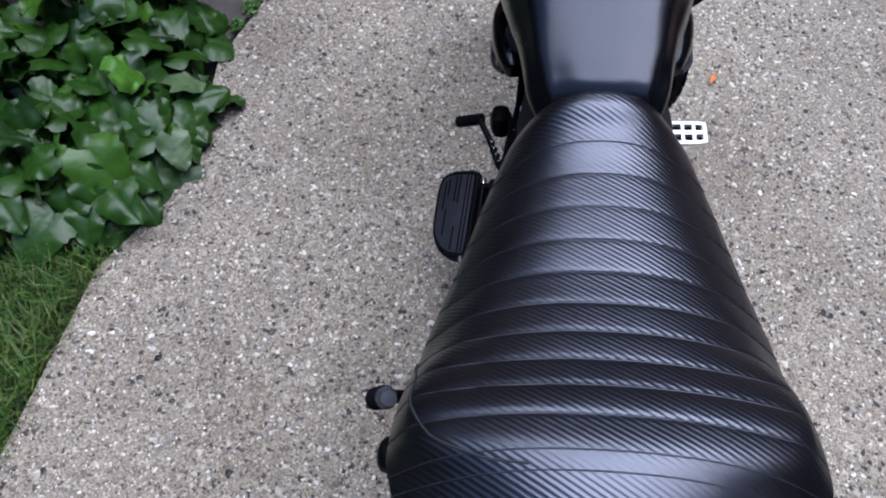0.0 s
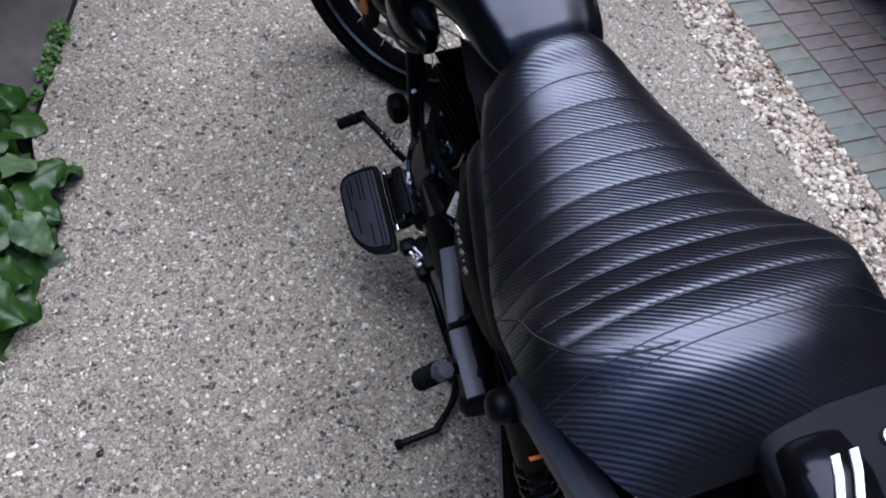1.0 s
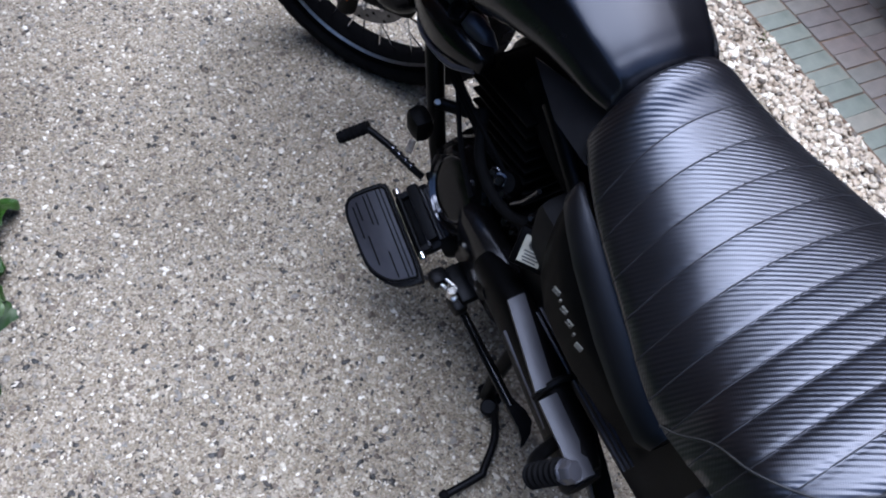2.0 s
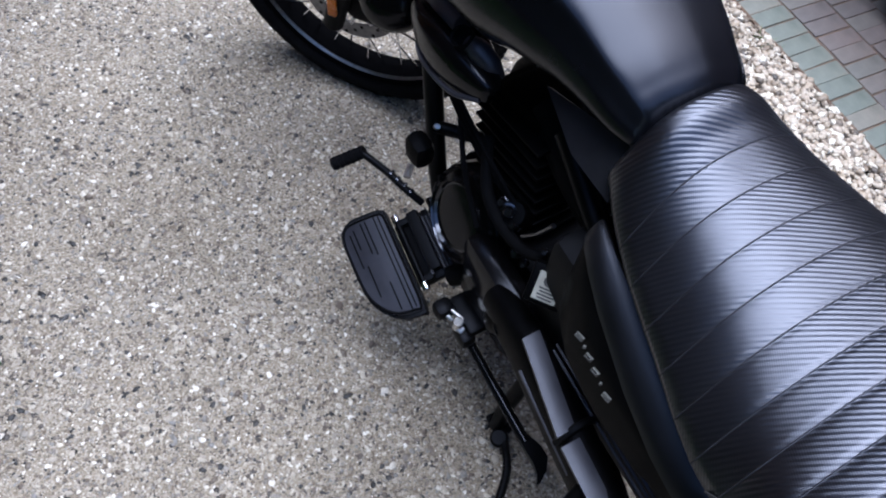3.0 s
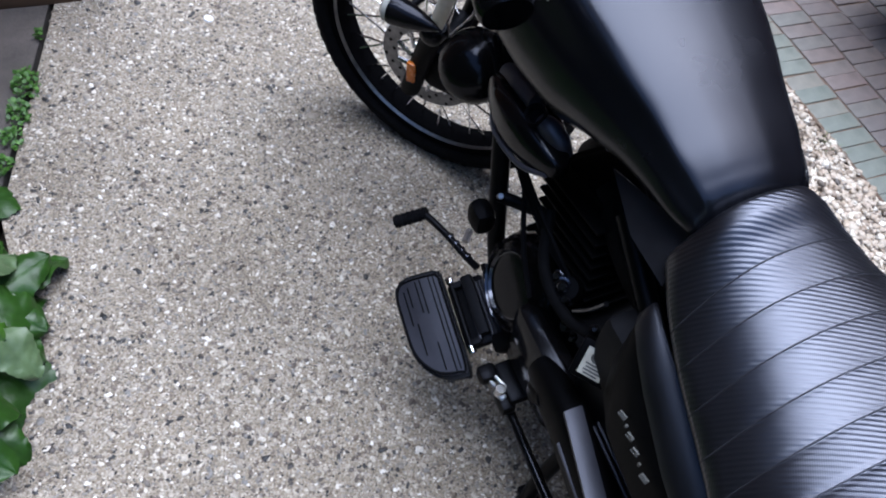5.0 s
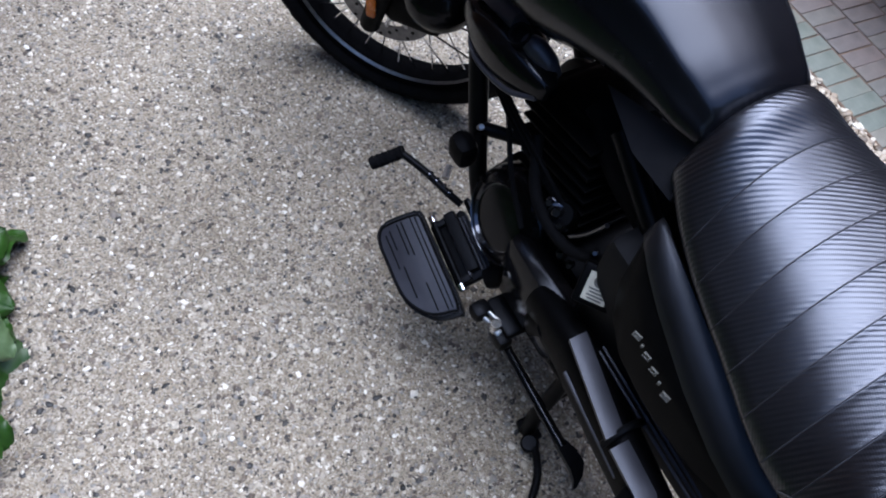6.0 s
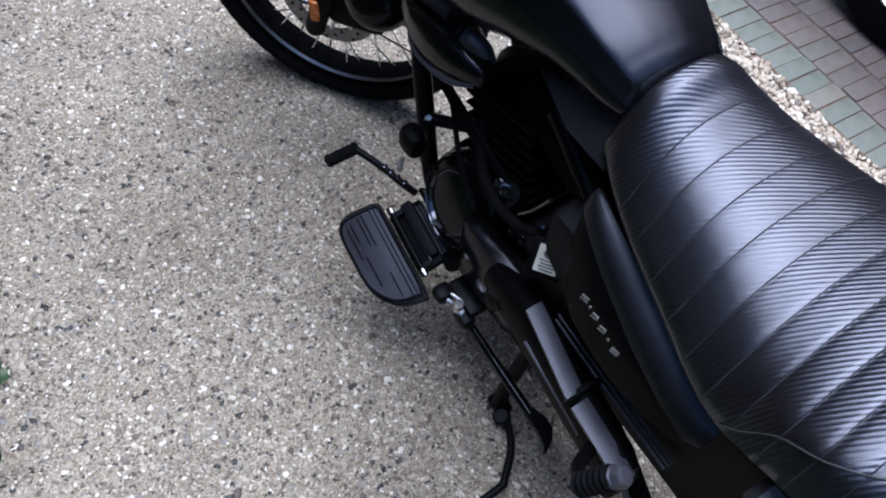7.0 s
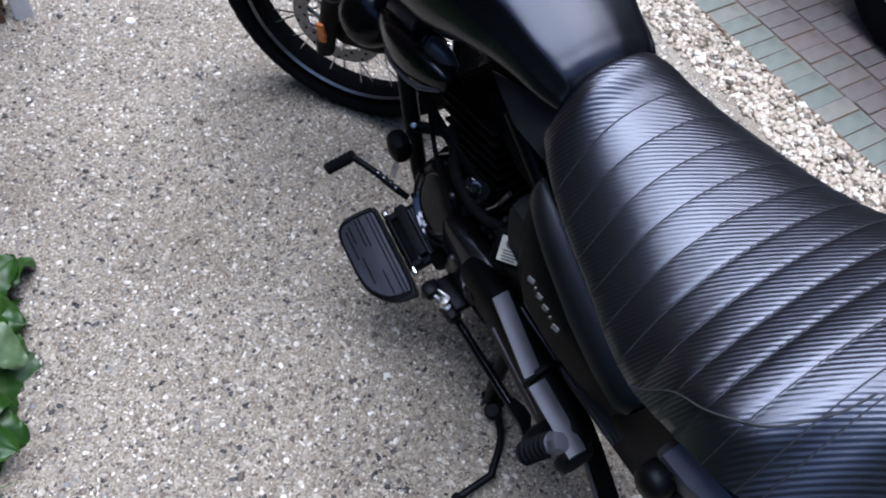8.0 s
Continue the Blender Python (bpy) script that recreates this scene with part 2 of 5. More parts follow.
broad_leaf = leaf_material("broad_leaf", [(0.0, (0.004, 0.016, 0.0017)), (0.4, (0.008, 0.031, 0.0028)), (0.75, (0.020, 0.060, 0.0045)), (1.0, (0.042, 0.108, 0.009))], 0.42)
pale_leaf = leaf_material("pale_leaf", [(0.0, (0.05, 0.085, 0.035)), (1.0, (0.08, 0.12, 0.055))])
bright_leaf = leaf_material("bright_leaf", [(0.0, (0.04, 0.12, 0.009)), (1.0, (0.055, 0.15, 0.012))])
grass_blade = leaf_material("grass_blade", [(0.0, (0.025, 0.06, 0.008)), (0.6, (0.045, 0.11, 0.014)), (1.0, (0.13, 0.15, 0.04))], 0.55)
weed_leaf = leaf_material("weed_leaf", [(0.0, (0.022, 0.065, 0.008)), (1.0, (0.055, 0.13, 0.018))], 0.5)


# ---- shaping helpers ----
def part(name, bm, mat, parent, label="", smooth=40):
    me = bpy.data.meshes.new(name)
    bmesh.ops.recalc_face_normals(bm, faces=bm.faces)
    if smooth:
        for f in bm.faces:
            f.smooth = True
        lim = radians(smooth)
        for e in bm.edges:
            e.smooth = len(e.link_faces) == 2 and e.calc_face_angle(0) < lim
    bm.to_mesh(me)
    bm.free()
    me.materials.append(mat)
    ob = new(name, me)
    ob.parent = parent
    if label:
        ob["label"] = label
    return ob


def box(cx, cy, cz, sx, sy, sz, bevel=0.003, turn=None, bm=None):
    bm = bm or bmesh.new()
    made = bmesh.ops.create_cube(bm, size=1.0)["verts"]
    m = Matrix.Translation((cx, cy, cz)) @ (turn or Matrix()) @ Matrix.Diagonal((sx, sy, sz, 1))
    bmesh.ops.transform(bm, matrix=m, verts=made)
    if bevel:
        edges = list({e for v in made for e in v.link_edges})
        bmesh.ops.bevel(bm, geom=edges, offset=min(bevel, 0.45 * min(sx, sy, sz)), segments=2, affect="EDGES", profile=0.5)
    return bm


def spline(points, steps=8):
    """Points on a smooth line through the given ones."""
    p = [Vector(q) for q in points]
    if len(p) < 3:
        return p
    ext = [2 * p[0] - p[1], *p, 2 * p[-1] - p[-2]]
    out = []
    for a, b, c, d in zip(ext, ext[1:], ext[2:], ext[3:]):
        for k in range(steps):
            s = k / steps
            out.append(0.5 * ((2 * b) + (c - a) * s + (2 * a - 5 * b + 4 * c - d) * s * s + (3 * b - a - 3 * c + d) * s ** 3))
    return out + [p[-1]]


def tube(points, radius, sides=12, steps=8, bm=None, flat=1.0, smooth=True, caps=True):
    """A round bar along points; radius is a number or one a point."""
    bm = bm or bmesh.new()
    path = spline(points, steps) if smooth else [Vector(q) for q in points]
    n = len(path)
    radii = [radius] * n if isinstance(radius, (int, float)) else [float(np.interp(i / max(1, n - 1), np.linspace(0, 1, len(radius)), radius)) for i in range(n)]
    side, rings = None, []
    for i, c in enumerate(path):
        ahead = (path[min(i + 1, n - 1)] - path[max(i - 1, 0)]).normalized()
        if side is None:
            side = ahead.orthogonal().normalized() if abs(ahead.z) > 0.95 else ahead.cross(Vector((0, 0, 1))).normalized()
        side = (side - ahead * side.dot(ahead)).normalized()
        up = side.cross(ahead)
        rings.append([bm.verts.new(c + radii[i] * (math.cos(a) * side + flat * math.sin(a) * up)) for a in (2 * math.pi * k / sides for k in range(sides))])
    for r, s in zip(rings, rings[1:]):
        for k in range(sides):
            bm.faces.new((r[k], r[(k + 1) % sides], s[(k + 1) % sides], s[k]))
    if caps:
        bm.faces.new(rings[0][::-1])
        bm.faces.new(rings[-1])
    return bm


def loft(rings, closed=True, caps=True, bm=None):
    """A skin over rings of points, all of one length."""
    bm = bm or bmesh.new()
    rows = [[bm.verts.new(p) for p in ring] for ring in rings]
    n = len(rows[0])
    for r, s in zip(rows, rows[1:]):
        for k in range(n if closed else n - 1):
            bm.faces.new((r[k], r[(k + 1) % n], s[(k + 1) % n], s[k]))
    if caps and closed:
        bm.faces.new(rows[0][::-1])
        bm.faces.new(rows[-1])
    return bm


def lathe(profile, origin, axis, sides=32, bm=None, ring=False):
    """Turns (radius, height) pairs about an axis through origin; ring: an open band, with no end faces."""
    bm = bm or bmesh.new()
    ax = Vector(axis).normalized()
    u = ax.orthogonal().normalized()
    w = ax.cross(u)
    o = Vector(origin)
    rings = [[o + ax * h + max(r, 1e-4) * (math.cos(a) * u + math.sin(a) * w) for a in (2 * math.pi * k / sides for k in range(sides))] for r, h in profile]
    return loft(rings + rings[:1] if ring else rings, True, not ring, bm)


def slab(outline, z0, z1, bevel=0.0, bm=None):
    """An outline of (x, y) drawn up from z0 to z1."""
    bm = bm or bmesh.new()
    low, high = [bm.verts.new((x, y, z0)) for x, y in outline], [bm.verts.new((x, y, z1)) for x, y in outline]
    n = len(outline)
    top = bm.faces.new(high)
    bm.faces.new(low[::-1])
    for k in range(n):
        bm.faces.new((low[k], low[(k + 1) % n], high[(k + 1) % n], high[k]))
    if bevel:
        bmesh.ops.bevel(bm, geom=list(top.edges), offset=bevel, segments=2, affect="EDGES", profile=0.5)
    return bm


def moved(bm, m):
    bmesh.ops.transform(bm, matrix=m, verts=bm.verts)
    return bm


def joined(name, verts, faces, mat, kind="stuff", smooth=False):
    me = bpy.data.meshes.new(name)
    me.from_pydata(verts, [], faces)
    me.materials.append(mat)
    if smooth:
        me.polygons.foreach_set("use_smooth", [True] * len(me.polygons))
    me.update()
    ob = new(name, me)
    return tagged(ob, kind=kind)


def stones(rng, xy, size, z, squash=(0.45, 0.8), whole=False):
    """Many small rounded stones at xy: domes, or whole stones."""
    k = 5
    a = np.arange(k) * 2 * np.pi / k
    rings = [(0.95, -0.25, 0.0), (0.72, 0.55, 0.6)] if not whole else [(0.55, -0.75, 0.3), (1.0, 0.0, 0.0), (0.62, 0.72, 0.6)]
    base = np.concatenate([np.stack([r * np.cos(a + o), r * np.sin(a + o), np.full(k, h)], -1) for r, h, o in rings])
    quads = [(i * k + j, i * k + (j + 1) % k, (i + 1) * k + (j + 1) % k, (i + 1) * k + j) for i in range(len(rings) - 1) for j in range(k)]
    top = [tuple((len(rings) - 1) * k + j for j in range(k))]
    n, m = len(xy), len(base)
    t = rng.uniform(0, 2 * np.pi, n)
    s = np.stack([size * rng.uniform(0.8, 1.4, n), size * rng.uniform(0.6, 1.0, n), size * rng.uniform(*squash, n)], -1)
    p = base[None] * (1 + 0.2 * rng.standard_normal((n, m, 1))) * s[:, None]
    tilt = rng.normal(0, 0.25, n)[:, None]
    y, up = p[..., 1] * np.cos(tilt) - p[..., 2] * np.sin(tilt), p[..., 1] * np.sin(tilt) + p[..., 2] * np.cos(tilt)
    c, w = np.cos(t)[:, None], np.sin(t)[:, None]
    v = np.stack([p[..., 0] * c - y * w + xy[:, :1], p[..., 0] * w + y * c + xy[:, 1:], up + np.asarray(z).reshape(-1, 1)], -1)
    loops = np.concatenate([np.array(q) for q in quads + top])
    lens = np.array([len(q) for q in quads + top])
    return v.reshape(-1, 3), (loops[None] + (np.arange(n) * m)[:, None]).ravel(), np.tile(lens, n)


def heap(name, made, mat, label, category, smooth=False):
    """One mesh of kind stuff from the stones' points, corners and face sizes."""
    v, loops, lens = made
    me = bpy.data.meshes.new(name)
    me.vertices.add(len(v))
    me.vertices.foreach_set("co", v.ravel())
    me.loops.add(len(loops))
    me.loops.foreach_set("vertex_index", loops)
    me.polygons.add(len(lens))
    me.polygons.foreach_set("loop_start", np.concatenate([[0], np.cumsum(lens)[:-1]]))
    me.polygons.foreach_set("use_smooth", np.full(len(lens), smooth))
    me.update(calc_edges=True)
    me.materials.append(mat)
    return tagged(new(name, me), label, category, kind="stuff")


def empty(name, label, category, m=None, group=""):
    e = new(name)
    e.empty_display_size = 0.1
    if m:
        e.matrix_basis = m
    return tagged(e, label, category, group)

# ---- the motorcycle ----
bike = empty("motorcycle", "matte black motorcycle with ribbed carbon-look seat, parked on a pebbled drive", "motorcycle", pose(0.09, 0, 0, 0, -6.8, 0))


def curve(ys, vs):
    """A smooth line through (ys, vs) that never overshoots."""
    xs, vs = np.array(ys, float), np.array(vs, float)
    h = np.diff(xs)
    d = np.diff(vs) / h
    m = np.concatenate([d[:1], np.zeros(len(xs) - 2), d[-1:]])
    for i in range(1, len(xs) - 1):
        if d[i - 1] * d[i] > 0:
            m[i] = (h[i - 1] + h[i]) / (h[i] / d[i - 1] + h[i - 1] / d[i])

    def at(x):
        x = min(max(x, xs[0]), xs[-1])
        i = min(int(np.searchsorted(xs, x, side="right")) - 1, len(h) - 1)
        s = (x - xs[i]) / h[i]
        return float((2 * s ** 3 - 3 * s * s + 1) * vs[i] + (s ** 3 - 2 * s * s + s) * h[i] * m[i] + (3 * s * s - 2 * s ** 3) * vs[i + 1] + (s ** 3 - s * s) * h[i] * m[i + 1])
    return at


# seat: a skin over cross sections, with channels pressed in at the seams
SEAMS = [-0.100, -0.138, -0.180, -0.221, -0.260, -0.298, -0.333, -0.366, -0.396, -0.427]
seat_w = curve([-0.585, -0.57, -0.53, -0.49, -0.45, -0.39, -0.315, -0.225, -0.125, -0.055, -0.04, -0.032], [0.118, 0.14, 0.167, 0.187, 0.196, 0.194, 0.182, 0.156, 0.127, 0.099, 0.09, 0.075])
seat_top = curve([-0.585, -0.57, -0.54, -0.50, -0.46, -0.43, -0.36, -0.25, -0.14, -0.085, -0.055, -0.046, -0.038, -0.032], [0.752, 0.776, 0.810, 0.837, 0.843, 0.836, 0.811, 0.791, 0.793, 0.807, 0.820, 0.820, 0.808, 0.78])
seat_low = curve([-0.585, -0.46, -0.39, -0.32, -0.2, -0.03], [0.745, 0.728, 0.705, 0.665, 0.675, 0.70])


seat_edge = curve([-0.585, -0.50, -0.478, -0.463, -0.447, -0.41, -0.378, -0.335, -0.28, -0.2, -0.03], [0.42, 0.53, 0.62, 0.72, 0.80, 0.86, 0.84, 0.76, 0.66, 0.58, 0.56])
seat_fall = curve([-0.585, -0.50, -0.463, -0.447, -0.41, -0.378, -0.335, -0.28, -0.2, -0.03], [0.86, 0.82, 0.79, 0.78, 0.78, 0.77, 0.77, 0.82, 0.86, 0.86])
seat_puff = curve([-0.46, -0.34, -0.2, -0.05], [0.0013, 0.0012, 0.0005, 0.0003])


def seat_ring(y, n=40, grow=0.0):
    w, zt, zb = seat_w(y) + grow, seat_top(y) + grow, seat_low(y)
    out = []
    for k in range(n + 1):
        c, s = math.cos(math.pi * k / n), math.sin(math.pi * k / n)
        u, edge, fall = abs(c), seat_edge(y), seat_fall(y)
        if u < 0.62:
            bx, h = u / 0.62 * edge, 1 - (1 - fall) * (u / 0.62) ** 2.6
        else:
            e = (u - 0.62) / 0.38
            bx, h = edge + (1 - edge) * min(1.0, e / 0.65) ** 0.9, fall * (1 - 0.7 * e - 0.3 * e * e)
        bx *= 1 - (0.22 + 0.08 * (y < -0.4)) * max(0.0, 1 - h / 0.36) ** 1.2
        x = -math.copysign(bx * w, c)
        v = y + 0.012 * (x / w) ** 2
        k2 = sum(1 for sy in SEAMS if sy > v)
        puff = 0.0
        if 0 < k2 < len(SEAMS):
            f = (SEAMS[k2 - 1] - v) / (SEAMS[k2 - 1] - SEAMS[k2])
            puff = seat_puff(y) * math.sin(math.pi * f) ** 0.7
        dip = (0.0003 + 0.8 * seat_puff(y)) * max(math.exp(-(((v - sy) / 0.0022) ** 2)) for sy in SEAMS)
        fade = min(1.0, max(0.0, (s - 0.3) * 3.0))
        out.append((x, y, zb + (zt - zb) * h + (puff - dip) * fade))
    return out


seat = part("seat", loft([seat_ring(y) for y in np.arange(-0.032, -0.5855, -0.003)], closed=True), carbon, bike, "black carbon-weave vinyl seat with stitched channels", smooth=60)
for sy in SEAMS + [-0.461, -0.478]:
    pts = []
    for k in range(6, 35):
        q = seat_ring(sy, 40)[k]
        q = seat_ring(sy - 0.012 * (q[0] / seat_w(sy)) ** 2, 40)[k]
        pts.append(Vector(q) + Vector((0, 0, 0.0004)))
    part("seam", tube(pts, 0.0008, 5, smooth=False), seam_thread, seat, "thin stitched seam line")
# piping that runs along the flank and turns up over the back
pipe = [Vector(seat_ring(y)[k]) + Vector((-0.0008, 0, 0.0006)) for y, k in ((-0.335, 7), (-0.352, 8), (-0.375, 10), (-0.41, 11), (-0.447, 12), (-0.462, 13), (-0.470, 14), (-0.474, 16))]
part("piping", tube(pipe, 0.0012, 6, 5), seam_pale, seat, "raised welt on the seat's flank")

# fuel tank
tank_w = curve([-0.05, -0.04, -0.025, 0.03, 0.06, 0.10, 0.20, 0.30, 0.38, 0.44, 0.47], [0.052, 0.068, 0.077, 0.089, 0.095, 0.107, 0.129, 0.139, 0.131, 0.105, 0.06])
tank_top = curve([-0.05, -0.044, -0.037, -0.028, -0.01, 0.04, 0.10, 0.20, 0.30, 0.38, 0.44, 0.47], [0.762, 0.782, 0.798, 0.8085, 0.8185, 0.839, 0.862, 0.892, 0.912, 0.912, 0.895, 0.855])
tank_low = curve([-0.05, 0.06, 0.12, 0.2, 0.47], [0.758, 0.753, 0.742, 0.715, 0.74])


tank_edge = curve([-0.05, -0.035, 0.0, 0.1, 0.3, 0.47], [0.036, 0.052, 0.064, 0.090, 0.112, 0.06])


def tank_ring(y):
    w, zt, zb = tank_w(y), tank_top(y), tank_low(y)
    c = min(0.8 * w, tank_edge(y))
    d = zt - zb
    half = [(0.0, zt + 0.004), (0.3 * w, zt + 0.003), (0.75 * c, zt - 0.001), (0.92 * c, zt - min(0.006, 0.05 * d)), (c + 0.10 * (w - c), zt - min(0.015, 0.10 * d)), (c + 0.32 * (w - c), zt - min(0.028, 0.19 * d)), (c + 0.57 * (w - c), zt - min(0.25 * d + 0.014, 0.31 * d)),
            (c + 0.84 * (w - c), zt - 0.42 * d), (c + 0.98 * (w - c), zt - 0.56 * d), (w, zt - 0.68 * d), (0.96 * w, zt - 0.80 * d), (0.87 * w, zt - 0.91 * d), (0.74 * w, zb), (0.4 * w, zb - 0.004)]
    half = [(p.x, p.z) for p in spline([(x, 0, z) for x, z in half], 3)]
    return [(x, y, z) for x, z in half] + [(-x, y, z) for x, z in half[:0:-1]]


tank = part("fuel_tank", loft([tank_ring(y) for y in np.concatenate([np.linspace(-0.05, 0.0, 18), np.linspace(0.01, 0.47, 44)])]), tank_paint, bike, "satin black fuel tank", smooth=70)

# side covers below the seat
for side in (-1, 1):
    rings, faces = [], []
    for y, x1, z1, x2, z2, x3, z3, x4, z4 in [
            (-0.062, 0.098, 0.690, 0.104, 0.684, 0.108, 0.662, 0.106, 0.62), (-0.074, 0.103, 0.696, 0.114, 0.687, 0.127, 0.648, 0.130, 0.590), (-0.10, 0.109, 0.692, 0.124, 0.679, 0.144, 0.635, 0.150, 0.572), (-0.139, 0.115, 0.684, 0.135, 0.668, 0.157, 0.624, 0.164, 0.562),
            (-0.18, 0.122, 0.676, 0.144, 0.659, 0.164, 0.620, 0.170, 0.563), (-0.218, 0.128, 0.668, 0.152, 0.650, 0.169, 0.617, 0.174, 0.567), (-0.28, 0.138, 0.659, 0.162, 0.641, 0.172, 0.617, 0.176, 0.582), (-0.325, 0.145, 0.652, 0.165, 0.636, 0.171, 0.622, 0.174, 0.604), (-0.340, 0.149, 0.649, 0.158, 0.641, 0.162, 0.632, 0.164, 0.622)]:
        zt = z1 - 0.62 * (x2 - x1)
        rings.append([(side * x, y, z) for x, z in ((x1 - 0.012, z1 - 0.04), (x1 - 0.004, z1 - 0.004), (x1, z1), (x1 + 0.3 * (x2 - x1), z1 - 0.25 * (z1 - zt)), ((x1 + x2) / 2, (z1 + zt) / 2 + 0.0014), (x2, zt), (x2 + 0.007, zt - 0.009), (x2 + 0.010, zt - 0.018), (x2 - 0.02, z2 - 0.03))])
        faces.append([(side * x, y, z) for x, z in ((x2 + 0.004, zt - 0.014), ((x2 + x3) / 2 + 0.002, (z2 + z3) / 2), (x3, z3), (x4, z4), (x4 - 0.012, z4 - 0.008), (x1 - 0.03, z4 + 0.02), (x1 - 0.02, z2 - 0.03))])
    cover = part("side_cover", loft(rings), cover_satin, bike, "satin black side cover", smooth=50)
    part("cover_panel", loft(faces), engine_black, cover, "matte black panel of the side cover", smooth=50)
    if side < 0:
        # pale raised strokes of the badge, along the face
        for k, w in enumerate([0.0125, 0.0035, 0.0115, 0.0115, 0.0035, 0.0125]):
            s = (0.07, 0.215, 0.36, 0.56, 0.72, 0.90)[k]
            c = Vector((-0.1615 - 0.0135 * s, -0.138 - 0.081 * s, 0.622 - 0.002 * s))
            tw = Euler((radians(-2), radians(14), radians(9))).to_matrix().to_4x4()
            bars = [(0, 0, w, 0.0065)] if w < 0.005 else [(0, 0.0024, w, 0.0018), (0, -0.0024, w, 0.0018), (w * 0.3, 0, 0.0024, 0.0065), (-w * 0.3, 0, 0.0024, 0.0065)] if k in (2, 3) else [(0, 0.0026, w, 0.0019), (0, 0, w, 0.0014), (0, -0.0026, w, 0.0019)]
            for n, (dy, dz, sy, sz) in enumerate(bars):
                part("badge_bar", box(c.x + dz * 0.25, c.y + dy, c.z + dz, 0.0026 + 0.0003 * n, sy * 0.85, sz * 0.62, 0.0004, tw), badge_grey, cover, "pale raised badge stroke")
    tri = [(side * 0.058, -0.033, 0.757), (side * 0.095, -0.058, 0.713), (side * 0.095, 0.01, 0.712), (side * 0.080, 0.088, 0.730)]
    bm = bmesh.new()
    a = [bm.verts.new(p) for p in tri]
    b = [bm.verts.new((x * 0.86, y, z - 0.012)) for x, y, z in tri]
    bm.faces.new(a), bm.faces.new(b[::-1])
    for k in range(4):
        bm.faces.new((a[k], b[k], b[(k + 1) % 4], a[(k + 1) % 4]))
    part("neck_panel", bm, dark_plastic, bike, "triangular dark plastic panel", smooth=20)

# frame
part("backbone", tube([(0, 0.45, 0.78), (0, 0.2, 0.74), (0, -0.1, 0.68), (0, -0.4, 0.64)], 0.024), frame_black, bike)
for side in (-1, 1):
    part("down_tube", tube([(side * 0.035, 0.44, 0.74), (side * 0.07, 0.36, 0.60), (side * 0.094, 0.29, 0.46), (side * 0.105, 0.24, 0.34), (side * 0.11, 0.17, 0.26), (side * 0.105, 0.05, 0.235), (side * 0.10, -0.10, 0.23)], 0.0145), frame_black, bike)
    part("frame_rail", tube([(side * 0.06, 0.06, 0.67), (side * 0.08, -0.10, 0.61), (side * 0.10, -0.30, 0.60), (side * 0.115, -0.55, 0.63)], 0.014), frame_black, bike)
    part("upright_tube", tube([(side * 0.06, -0.05, 0.63), (side * 0.07, -0.06, 0.45), (side * 0.09, -0.08, 0.25)], 0.017), frame_black, bike)
    arm = part("swingarm", loft([[(side * (x + dx), y, z + dz) for dx, dz in ((-0.012, -0.02), (0.010, -0.02), (0.016, -0.012), (0.016, 0.012), (0.010, 0.02), (-0.012, 0.02))] for x, y, z in ((0.088, -0.07, 0.345), (0.100, -0.17, 0.34), (0.132, -0.30, 0.335), (0.176, -0.44, 0.33), (0.185, -0.55, 0.322), (0.17, -0.68, 0.315))]), gloss_black, bike, "glossy black swingarm", smooth=30)
    # grey rod on the outer edge, a thin highlight put into colour
    part("arm_edge_glint", tube([(side * 0.117, -0.17, 0.352), (side * 0.149, -0.30, 0.347), (side * 0.193, -0.44, 0.342), (side * 0.202, -0.55, 0.334)], 0.0025, 6), bar_grey, arm)
    for k in range(3):
        part("rail_edge", tube([(side * (0.119 + 0.0075 * k), -0.093 - 0.004 * k, 0.456), (side * (0.125 + 0.0075 * k), -0.205, 0.462), (side * (0.134 + 0.0062 * k), -0.33, 0.472)], 0.0021, 8), bar_grey, bike)

# engine
eng = part("crankcase", box(0, 0.09, 0.335, 0.2, 0.29, 0.2, 0.03), engine_black, bike, "black engine casing")
part("cylinder", box(0, 0.13, 0.52, 0.12, 0.12, 0.2, 0.02, Euler((radians(-12), 0, 0)).to_matrix().to_4x4()), engine_black, eng)
for k in range(8):
    part("cooling_fin", box(0, 0.12 + 0.004 * k, 0.45 + 0.021 * k, 0.155, 0.15, 0.005, 0.002, Euler((radians(-12), 0, 0)).to_matrix().to_4x4()), engine_black, eng)
for side in (-1, 1):
    cov = part("engine_cover", lathe([(0.0001, 0.0), (0.036, 0.001), (0.060, -0.003), (0.072, -0.009), (0.079, -0.020), (0.082, -0.05)], (side * 0.129, 0.152, 0.398), (side, 0.05, 0.4), 48), gloss_black, eng)
    part("cover_ring", lathe([(0.050, -0.001), (0.0525, 0.0035), (0.055, -0.002)], (side * 0.129, 0.152, 0.398), (side, 0.05, 0.4), 48), cover_gloss, cov)
    part("cover_ring", lathe([(0.068, -0.007), (0.0705, -0.003), (0.0735, -0.009)], (side * 0.129, 0.152, 0.398), (side, 0.05, 0.4), 48), cover_gloss, cov)
    for k in range(6):
        a = k * math.pi / 3 + 0.3
        part("bolt", lathe([(0.0001, 0.006), (0.0045, 0.006), (0.005, 0.004), (0.005, 0)], (side * (0.122 - 0.02 * math.sin(a)), 0.16 + 0.062 * math.cos(a), 0.385 + 0.06 * math.sin(a)), (side, 0, 0.3), 8), engine_black, eng)
    part("gearbox_cover", box(side * 0.125, 0.03, 0.36, 0.05, 0.16, 0.15, 0.025), gloss_black, eng)
